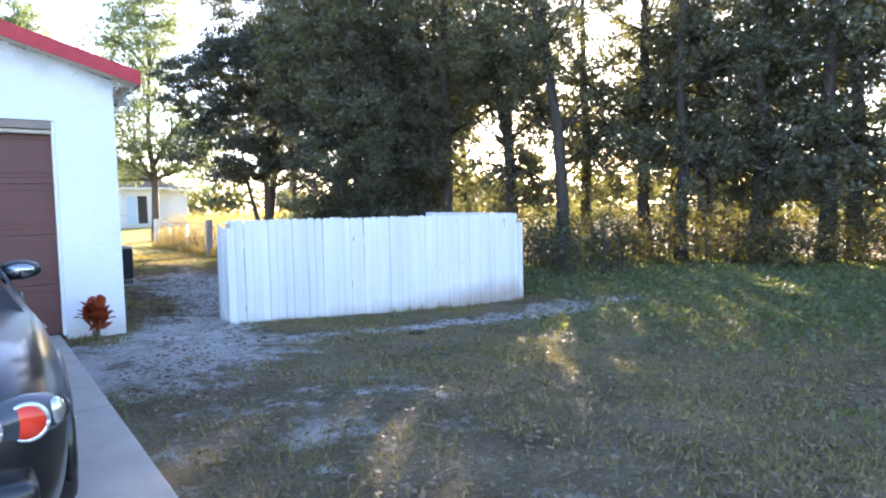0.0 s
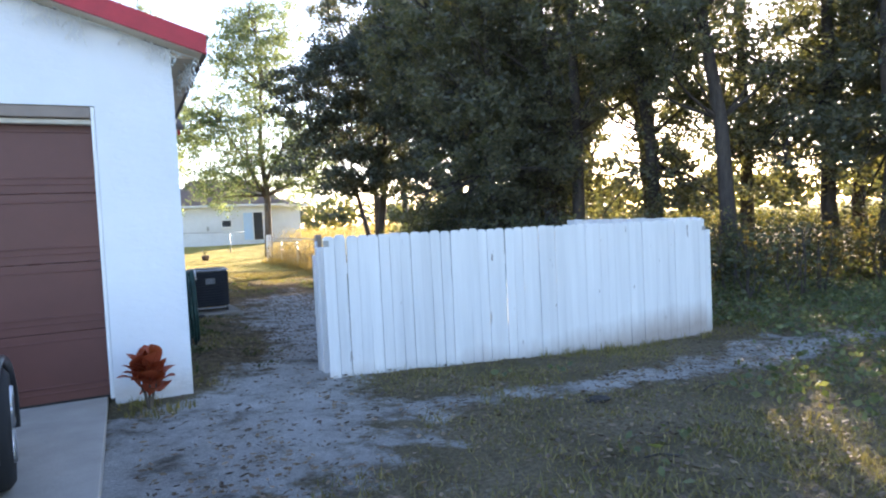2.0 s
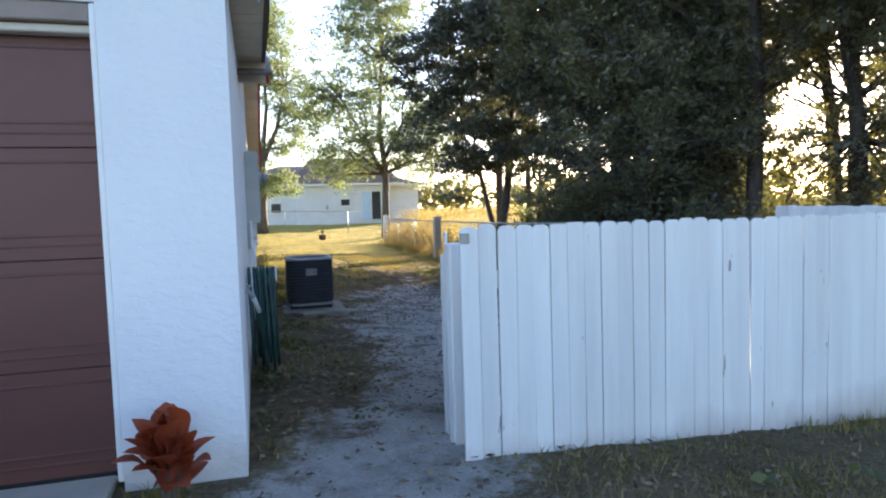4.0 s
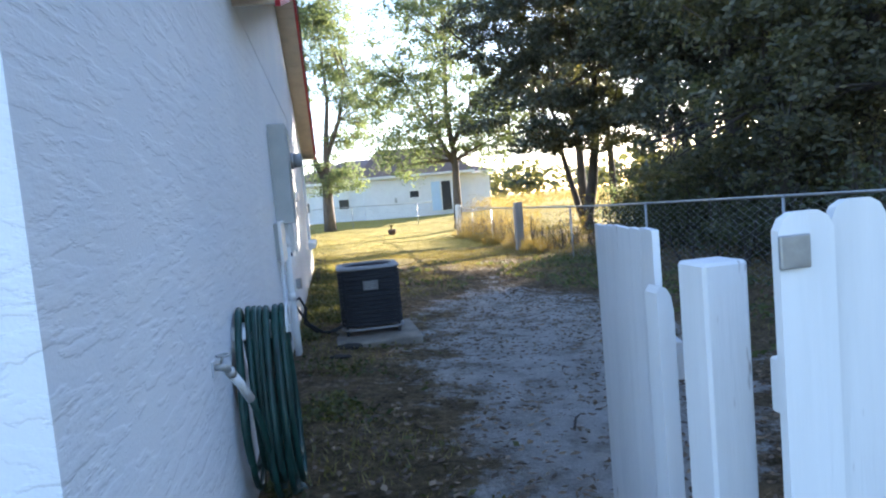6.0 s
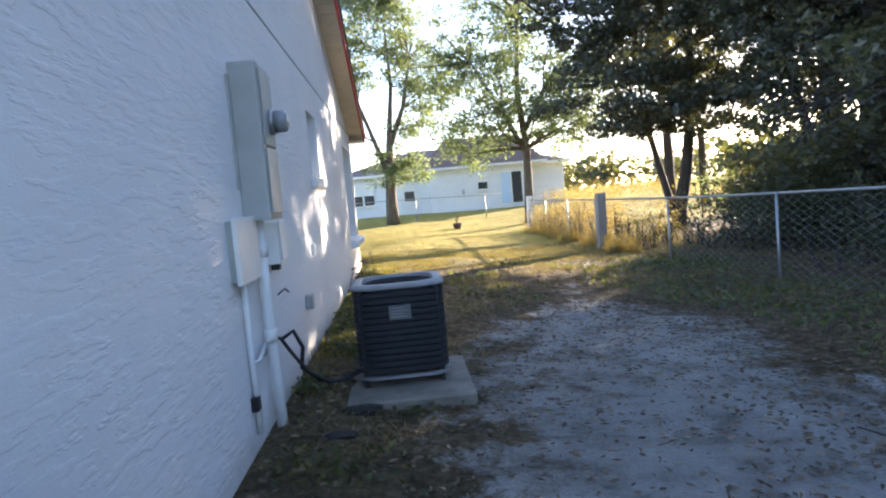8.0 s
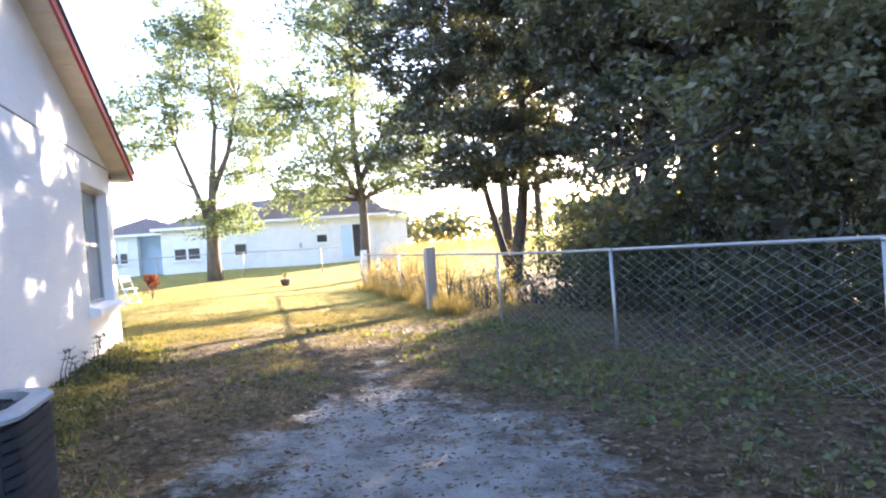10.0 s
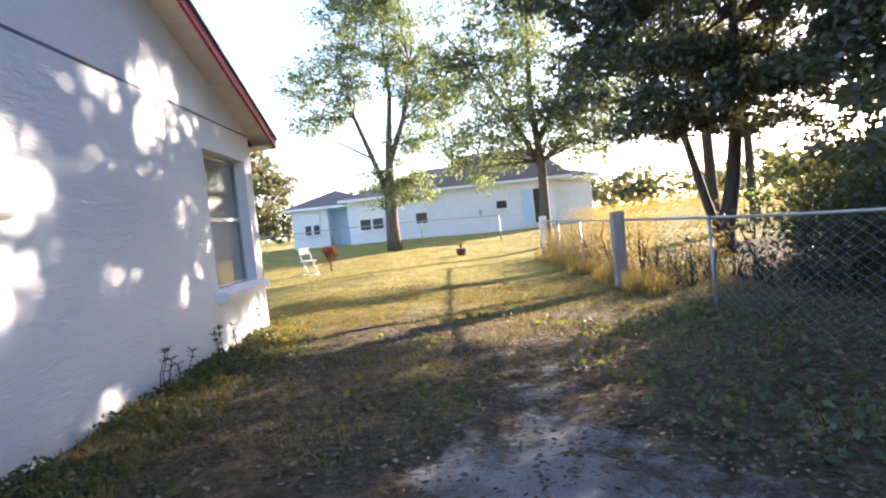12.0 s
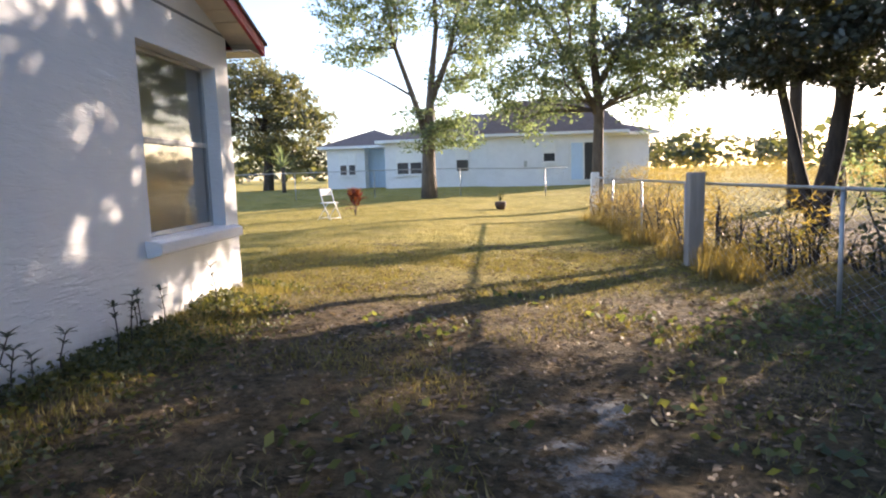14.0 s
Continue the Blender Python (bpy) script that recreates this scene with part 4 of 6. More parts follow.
tree_2 = make_tree("shade_tree", "tall spreading tree with thin grey-green foliage", 22,
    [([(0, 0, -0.2), (0.05, 0, 1.2), (0.1, 0, 3.0), (-0.1, 0, 5.2), (0.1, 0, 8.2), (0.0, 0, 11.0)], [0.22, 0.18, 0.15, 0.11, 0.07, 0.03]),
     ([(0.1, 0, 2.8), (-0.8, 0, 4.6), (-1.9, 0, 6.6)], [0.12, 0.08, 0.03]),
     ([(0.0, 0, 3.6), (1.0, 0, 5.4), (2.2, 0, 7.0)], [0.12, 0.08, 0.03])],
    [(0.0, 0, 5.6, 3.3, 3.0, 2.4), (-0.6, 0, 8.8, 2.9, 2.7, 2.6), (-2.0, 0, 3.6, 1.9, 1.8, 1.3), (1.9, 0, 3.7, 1.7, 1.8, 1.3), (0.3, 0, 11.2, 2.2, 2.2, 2.0), (2.9, 0, 5.6, 1.7, 1.7, 2.0), (-2.9, 0, 6.2, 1.6, 1.6, 1.6)],
    980, 48, 0.135, 0.5, BARK, LEAF_YELLOW, limbs=80, droop=0.25, hollow=0.2)
stand(tree_2, 9.05, 34.0)

# the wood: three kinds, repeated
def cedar(seed, h, label, low=1.6, wide=2.3, foliage=None, lean=0.0, n=200):
    r = random.Random(seed)
    pts = [(lean * t * t * h + r.uniform(-0.12, 0.12) * (t > 0), r.uniform(-0.12, 0.12) * (t > 0), t * h - 0.2 * (t == 0)) for t in (0, 0.12, 0.3, 0.5, 0.75, 0.97)]
    lobes = []
    for k in range(7):
        t = low / h + (1 - low / h) * (k + 0.4) / 7
        w = wide * (1.05 - 0.65 * max(0, t - 0.35) / 0.65) * (0.75 + 0.5 * r.random())
        lobes.append((lean * t * t * h + r.uniform(-0.8, 0.8), r.uniform(-0.8, 0.8), t * h, w, w, h * 0.09))
    return make_tree("cedar_tree", label, seed, [(pts, [0.23, 0.18, 0.15, 0.12, 0.07, 0.02])], lobes, n, 80, 0.14, 0.46, BARK_DARK, foliage or LEAF_CEDAR, limbs=42, droop=0.3, hollow=0.1, aspect=0.42)


CEDAR_LABEL = "tall dense dark green cedar at the wood's edge"
kinds = [cedar(31, 11.0, CEDAR_LABEL), cedar(32, 13.0, CEDAR_LABEL, low=2.2, wide=2.5), cedar(33, 9.5, CEDAR_LABEL, low=1.5, wide=2.1), cedar(34, 12.0, "leaning bare-stemmed cedar with high thin crown", low=4.5, wide=2.6, lean=-0.2, n=170)]
spots = [(0, 17.1, 13.0), (3, 13.9, 11.0), (1, 16.8, 10.6), (2, 18.6, 8.2), (0, 17.3, 6.2), (1, 19.6, 4.6), (0, 20.6, 1.8), 
         (1, 14.6, 17.4), (3, 20.6, 12.2), 
         (2, 11.6, 16.6), (2, 13.0, 16.0), (2, 16.0, 9.0), (2, 17.0, 7.6), (2, 18.2, 6.0), (2, 18.9, 3.8), (0, 18.4, 9.9), (2, 20.4, 3.0), (2, 20.0, 0.4), (1, 13.3, 15.0), (3, 14.0, 31.5), (3, 17.0, 35.0),
         (0, 17.2, 21.6), (3, 18.4, 27.0), (3, 12.4, 18.9), (2, 15.4, 19.6), (3, 17.8, 17.2), (3, 12.9, 20.9), (3, 14.8, 13.9), (3, 16.6, 22.9), (3, 18.6, 21.0), (2, 15.2, 14.3)]
for t in kinds:
    t["group"] = "trees at the wood's edge"
rt = random.Random(8)
used = set()
for k, x, y in spots:
    s, rz = rt.uniform(0.88, 1.12), rt.uniform(0, 360)
    if k == 3:
        rz = rt.uniform(-30, 30)
    if k not in used:
        used.add(k)
        stand(kinds[k], x, y, rz, s)
    else:
        c = copy_thing(kinds[k], Matrix.Identity(4))
        stand(c, x, y, rz, s)


# ---- undergrowth, thickets and far woods ----
def thicket(name, label, category, seed, places, mat, leaf, per, aspect=0.45, stems=None, droop=0.0):
    """places: (x, y, radius, height); leafy masses as one body."""
    rng = np.random.default_rng(seed)
    pts, wood = [], []
    for x, y, r, h in places:
        n = int(per * r * r * h)
        g = rng.normal(size=(n, 3))
        g /= np.linalg.norm(g, axis=1)[:, None]
        g *= (rng.random(n) ** 0.45)[:, None]
        lump = 1 + 0.35 * np.sin(g[:, :1] * 5 + x) * np.cos(g[:, 1:2] * 4 + y)
        p = np.array([x, y, ground_z(x, y) + h * 0.48]) + g * lump * np.array([r, r, h * 0.5])
        pts.append(p)
        if stems:
            for _ in range(stems):
                a, d = rng.random() * 6.28, r * 0.7 * rng.random()
                b = (x + 0.3 * d * math.cos(a), y + 0.3 * d * math.sin(a), ground_z(x, y) - 0.1)
                e = (x + d * math.cos(a), y + d * math.sin(a), ground_z(x, y) + h * (0.6 + 0.4 * rng.random()))
                wood.append(tube_data(limb_path(rng, b, e, 0.08, 4), [0.02, 0.016, 0.012, 0.006], 4))
    pts = np.concatenate(pts)
    t = tagged(new(name), label, category, kind="stuff")
    ob = new("foliage", leaves_mesh("foliage", pts, leaf, mat, rng, aspect, droop))
    ob.parent = t
    if wood:
        quick("stems", *join_data(wood), BARK_DARK, t)
    return t


ru = random.Random(17)
edge = [(12.2, 14.6), (12.6, 12.4), (13.0, 10.4), (14.6, 8.6), (15.6, 6.8), (16.4, 4.8), (17.4, 2.6), (18.2, 0.2), (18.6, -2.4), (19.6, -5.2), (20.6, -8.6)]
low = []
for (ax, ay), (bx, by) in zip(edge, edge[1:]):
    for k in range(5):
        t = k / 5
        for depth in (0.3, 1.6, 3.2):
            low.append((ax + (bx - ax) * t + depth + ru.uniform(-0.5, 0.5), ay + (by - ay) * t + ru.uniform(-0.5, 0.5), ru.uniform(0.5, 1.05), ru.uniform(0.5, 1.75)))
thicket("undergrowth", "tangled brown and green undergrowth beneath the trees", "undergrowth", 41, low, leaf_material("undergrowth_leaves", (0.05, 0.06, 0.026), (0.16, 0.12, 0.06), 0.4), 0.1, 430, stems=2)
behind = [(9.4 + ru.uniform(0, 3.5), ru.uniform(8.0, 17.0), ru.uniform(0.5, 0.9), ru.uniform(0.7, 1.7)) for _ in range(50)]
behind += [(ru.uniform(10.0, 13.6), ru.uniform(16.5, 20.6), ru.uniform(0.6, 1.0), ru.uniform(1.0, 2.3)) for _ in range(34)]
# these two rows are added to keep sun off the ground inside the fence
behind += [(ru.uniform(11.6, 14.4), ru.uniform(20.0, 23.0), ru.uniform(0.6, 1.0), ru.uniform(1.2, 2.6)) for _ in range(26)]
behind += [(ru.uniform(13.2, 15.6), ru.uniform(22.6, 25.6), ru.uniform(0.7, 1.1), ru.uniform(1.6, 3.2)) for _ in range(16)]
thicket("shrubs", "dark green shrubs behind a chain-link fence", "shrubs", 42, behind, leaf_material("dark_shrub_leaves", (0.04, 0.052, 0.026), (0.1, 0.105, 0.05), 0.3), 0.1, 330, stems=3)
gold = [(8.9 + ru.uniform(0.0, 1.6), ru.uniform(22.2, 31.0), ru.uniform(0.35, 0.7), ru.uniform(0.6, 1.25)) for _ in range(34)]
gold += [(ru.uniform(11.0, 22), ru.uniform(30, 50), ru.uniform(0.8, 1.6), ru.uniform(0.7, 1.5)) for _ in range(60)]
thicket("dry_bushes", "golden sunlit dry bushes and tall grass", "bushes", 43, gold, LEAF_DRY, 0.14, 240, 0.14)
vines = [(8.5 + 0.5 * ru.random(), ru.uniform(22.4, 30.8), ru.uniform(0.45, 0.75), ru.uniform(0.7, 1.1)) for _ in range(46)]
thicket("dry_vines", "pale dry vines grown through a chain-link fence", "vines", 48, vines, leaf_material("dry_vine_leaves", (0.17, 0.13, 0.08), (0.4, 0.31, 0.2), 0.5), 0.06, 420, 0.35, stems=2)
clump = [(8.75 + ru.uniform(0.0, 1.3), ru.uniform(20.6, 22.8), ru.uniform(0.28, 0.45), ru.uniform(0.35, 0.8)) for _ in range(13)]
thicket("bushes", "brown-green weedy bushes beside a wooden post", "bushes", 49, clump, leaf_material("weedy_leaves", (0.07, 0.075, 0.03), (0.22, 0.17, 0.08), 0.45), 0.065, 1300, 0.4, stems=5)
lit = [(ru.uniform(30, 48), ru.uniform(6, 56), ru.uniform(1.2, 2.6), ru.uniform(0.8, 1.7)) for _ in range(110)]
thicket("sunlit_scrub", "yellow-green sunlit scrub beyond the wood", "scrub", 44, lit, LEAF_SHRUB, 0.16, 105, 0.4)
mid = [(ru.uniform(13.5, 17.5), ru.uniform(20, 33), ru.uniform(0.8, 1.5), ru.uniform(1.2, 2.6)) for _ in range(14)]
dim = [(ru.uniform(11.4, 16.5), ru.uniform(15.5, 20.5), ru.uniform(0.7, 1.3), ru.uniform(1.2, 2.8)) for _ in range(34)]
thicket("thicket", "dark tangled saplings and vines in the wood", "thicket", 47, dim, LEAF_OAK, 0.13, 110, 0.5, stems=5)
mid += [(12.6, 22.2, 0.8, 1.2), (13.0, 19.0, 1.0, 1.6)]
thicket("saplings", "leafy saplings with yellowing leaves under an oak", "saplings", 45, mid, LEAF_YELLOW, 0.14, 70, 0.5, stems=4)
ring = []
for k in range(230):
    a = radians(ru.uniform(-100, 190))
    d = ru.uniform(95, 170)
    x, y = 5 + d * math.sin(a), 12 + d * math.cos(a)
    ring.append((x, y, ru.uniform(4, 8), ru.uniform(5, 9)))
thicket("far_woods", "distant line of trees on the horizon", "woods", 46, ring, leaf_material("far_leaves", (0.07, 0.08, 0.05), (0.14, 0.14, 0.085), 0.4), 1.6, 0.55, 0.6)

round_tree = make_tree("round_tree", "broad rounded evergreen tree beyond a lawn", 51,
    [([(0, 0, -0.2), (0.1, 0, 1.5), (0.0, 0.1, 3.5), (0.1, 0, 6.5)], [0.35, 0.28, 0.2, 0.05])],
    [(0, 0, 4.4, 4.2, 3.6, 3.0), (-1.0, 0, 6.0, 3.0, 3.0, 2.2), (2.0, -0.4, 3.4, 2.4, 2.4, 2.2)], 330, 60, 0.24, 0.7, BARK_DARK, LEAF_CEDAR, limbs=40)
stand(round_tree, -7.6, 52.0)


# ---- the house beyond the lawn ----
FAR_WALL = plain("pale_cream_stucco", (0.76, 0.77, 0.78), 0.85, vary=0.06, scale=2, relief=0.3)
# blue puts the recess's shade into the wall colour; a door pane shares it
FAR_BLUE = plain("blue_shade_and_pane", (0.52, 0.67, 0.82), 0.7, vary=0.05)
FAR_ROOF = plain("brown_grey_shingles", (0.2, 0.145, 0.122), 0.9, vary=0.25, scale=6, relief=0.6, relief_scale=18, stretch=(1, 1, 4))
DARK_GLASS = plain("dark_window_glass", (0.05, 0.055, 0.06), 0.12, vary=0.1, relief=0)


def hip_roof(name, x0, y0, x1, y1, eave, rise, over, parent):
    x0, y0, x1, y1 = x0 - over, y0 - over, x1 + over, y1 + over
    run = min(x1 - x0, y1 - y0) / 2
    if x1 - x0 > y1 - y0:
        ridge = [(x0 + run, (y0 + y1) / 2), (x1 - run, (y0 + y1) / 2)]
        f = [(0, 1, 5, 4), (1, 2, 5), (2, 3, 4, 5), (3, 0, 4)]
    else:
        ridge = [((x0 + x1) / 2, y0 + run), ((x0 + x1) / 2, y1 - run)]
        f = [(0, 1, 4), (1, 2, 5, 4), (2, 3, 5), (3, 0, 4, 5)]
    v = [(x0, y0, eave), (x1, y0, eave), (x1, y1, eave), (x0, y1, eave)] + [(*r, eave + rise) for r in ridge] + [(x0, y0, eave - 0.14), (x1, y0, eave - 0.14), (x1, y1, eave - 0.14), (x0, y1, eave - 0.14)]
    quick("roof", v, f, FAR_ROOF, parent)
    quick("fascia", v[:4] + v[6:], [(0, 4, 5, 1), (1, 5, 6, 2), (2, 6, 7, 3), (3, 7, 4, 0), (4, 7, 6, 5)], WHITE_TRIM, parent)


def far_window(parent, x0, z0, x1, z1, y):
    w = part("window", box(x0 - 0.07, y - 0.05, z0 - 0.07, x1 + 0.07, y - 0.004, z1 + 0.07, 0.01), WHITE_TRIM, parent)
    zm = (z0 + z1) / 2
    part("pane", box(x0, y - 0.062, z0, x1, y - 0.052, zm - 0.03), DARK_GLASS, w)
    part("blind", box(x0, y - 0.062, zm + 0.03, x1, y - 0.052, z1), WHITE_TRIM, w)
    part("sill", box(x0 - 0.12, y - 0.12, z0 - 0.14, x1 + 0.12, y - 0.052, z0 - 0.072), WHITE_TRIM, w)


def far_house():
    h = tagged(new("house"), "single-storey cream stucco house with brown hip roof", "house")
    part("wall", box(0.4, 47.0, 0.1, 14.0, 56.0, 2.9), FAR_WALL, h)
    part("wall", box(5.7, 46.4, 0.1, 11.8, 46.99, 2.93), FAR_WALL, h)
    part("wall", box(-3.3, 49.6, 0.1, -1.15, 57.0, 2.9), FAR_WALL, h)
    part("wall", box(-1.14, 50.8, 0.1, 0.39, 56.5, 2.9), FAR_BLUE, h, "recessed wall, its shade put in as pale blue")
    hip_roof("roof", 0.4, 47.0, 14.0, 56.0, 2.9, 1.6, 0.45, h)
    hip_roof("roof", 5.6, 46.4, 12.4, 48.9, 2.99, 1.75, 0.4, h)
    hip_roof("roof", -3.3, 49.6, 1.5, 57.0, 2.8, 1.05, 0.45, h)
    far_window(h, 4.15, 1.2, 4.75, 2.4, 47.0)
    far_window(h, 1.05, 1.15, 1.62, 2.35, 47.0)
    far_window(h, 1.74, 1.15, 2.31, 2.35, 47.0)
    far_window(h, 8.6, 1.55, 9.15, 2.4, 46.4)
    far_window(h, -2.55, 1.2, -2.2, 2.35, 49.6)
    far_window(h, -2.05, 1.2, -1.7, 2.35, 49.6)
    d = part("door", box(9.9, 46.35, 0.5, 11.3, 46.394, 2.5), WHITE_TRIM, h)
    part("pane", box(9.97, 46.335, 0.58, 10.56, 46.348, 2.42), FAR_BLUE, d)
    part("pane", box(10.64, 46.335, 0.58, 11.23, 46.348, 2.42), DARK_GLASS, d)
    part("meter", box(7.6, 46.3, 1.3, 7.75, 46.395, 1.6, 0.01), GREY_BOX, h)


far_house()


# ---- fittings on the side wall ----
def electric_boxes():
    m = tagged(new("meter_box"), "tall grey electric meter box on a stucco wall", "meter box")
    part("body", box(WX, 11.32, 1.14, WX + 0.14, 11.63, 1.93, 0.012, seg=2), GREY_BOX, m)
    part("cover", box(WX + 0.141, 11.345, 1.17, WX + 0.152, 11.605, 1.5, 0.004), GREY_BOX, m)
    part("upper_cover", box(WX + 0.141, 11.345, 1.515, WX + 0.152, 11.605, 1.9, 0.004), GREY_BOX, m)
    part("flange", box(WX, 11.26, 1.3, WX + 0.012, 11.318, 1.86), GREY_BOX, m)
    # meter with collar and glass dome
    tube("collar", [(WX + 0.152, 11.5, 1.645), (WX + 0.175, 11.5, 1.645)], 0.066, GALV, m, "metal ring", 20)
    dome = tube("meter_dome", [(WX + 0.176, 11.5, 1.645), (WX + 0.225, 11.5, 1.645), (WX + 0.24, 11.5, 1.645), (WX + 0.245, 11.5, 1.645)], [0.058, 0.056, 0.047, 0.024], plain("meter_glass", (0.25, 0.26, 0.27), 0.15, vary=0.2, relief=0), m, "grey glass meter dome", 20)
    part("dial_face", box(WX + 0.245, 11.48, 1.64, WX + 0.247, 11.52, 1.665, 0.0), WHITE_BOX, dome)
    b = tagged(new("service_box"), "white utility box on a stucco wall", "utility box")
    part("body", box(WX, 10.975, 0.87, WX + 0.03, 11.36, 1.15, 0.004), GREY_BOX, b)
    part("lid", box(WX + 0.031, 10.955, 0.855, WX + 0.055, 11.375, 1.165, 0.007, seg=2), WHITE_BOX, b)
    d = tagged(new("disconnect_box"), "small white disconnect box on a stucco wall", "switch box")
    part("body", box(WX, 11.74, 0.88, WX + 0.085, 11.88, 1.12, 0.008, seg=2), WHITE_BOX, d)
    part("lid", box(WX + 0.087, 11.735, 0.9, WX + 0.1, 11.885, 1.13, 0.004), WHITE_BOX, d)
    part("knockout", box(WX + 0.02, 11.77, 0.845, WX + 0.065, 11.83, 0.879), BLACK, d)
    p = tagged(new("conduit"), "white plastic conduit down a stucco wall", "pipe")
    tube("pipe", [(WX + 0.05, 11.42, 1.14), (WX + 0.05, 11.42, 0.6), (WX + 0.055, 11.43, 0.3), (WX + 0.06, 11.45, -0.1)], 0.029, WHITE_PVC, p, sides=14)
    for z in (0.95, 0.5):
        tube("coupling", [(WX + 0.05, 11.42, z), (WX + 0.05, 11.42, z + 0.07)], 0.034, WHITE_PVC, p, sides=14)
    part("strap", box(WX, 11.36, 0.44, WX + 0.02, 11.48, 0.465), GALV, p)
    q = tagged(new("conduit"), "thin white conduit below a utility box", "pipe")
    tube("pipe", [(WX + 0.02, 11.1, 0.862), (WX + 0.02, 11.1, 0.45), (WX + 0.02, 11.12, 0.12)], 0.014, WHITE_PVC, q, sides=10)
    tube("branch", [(WX + 0.02, 11.1, 0.47), (WX + 0.024, 11.22, 0.45), (WX + 0.03, 11.375, 0.5)], 0.011, WHITE_PVC, q, sides=8)
    part("clip", box(WX, 11.07, 0.24, WX + 0.035, 11.13, 0.31, 0.004), BLACK, q, "black cable clip")
    c = tagged(new("cable"), "black insulated cables from wall to air conditioner", "cable")
    tube("whip", [(WX + 0.0, 11.72, 0.46), (WX + 0.03, 11.76, 0.45), (WX + 0.07, 11.8, 0.36), (WX + 0.15, 11.84, 0.22), (WX + 0.26, 11.92, 0.12), (WX + 0.36, 12.02, 0.1), (WX + 0.46, 12.1, 0.13)], 0.011, BLACK, c)
    tube("line", [(WX + 0.01, 11.86, 0.42), (WX + 0.08, 11.9, 0.46), (WX + 0.13, 11.88, 0.36), (WX + 0.1, 11.95, 0.22), (WX + 0.2, 12.0, 0.12), (WX + 0.3, 12.08, 0.08), (WX + 0.44, 12.2, 0.11)], 0.013, BLACK, c)
    tube("wire", [(WX + 0.005, 11.95, 0.68), (WX + 0.03, 12.05, 0.7), (WX + 0.025, 12.2, 0.66)], 0.005, BLACK, c, sides=5)
    v = tagged(new("wall_vent"), "small pale vent cover on a stucco wall", "vent")
    part("cover", box(WX, 13.55, 0.78, WX + 0.03, 13.67, 0.88, 0.008), WHITE_BOX, v)
    for y in (12.95,):
        o = tagged(new("outlet_box"), "grey outlet box low on a stucco wall", "outlet")
        part("body", box(WX, y, 0.42, WX + 0.05, y + 0.08, 0.53, 0.008), GREY_BOX, o)
        part("lid", box(WX + 0.051, y - 0.005, 0.415, WX + 0.058, y + 0.085, 0.535, 0.003), GREY_BOX, o)


electric_boxes()


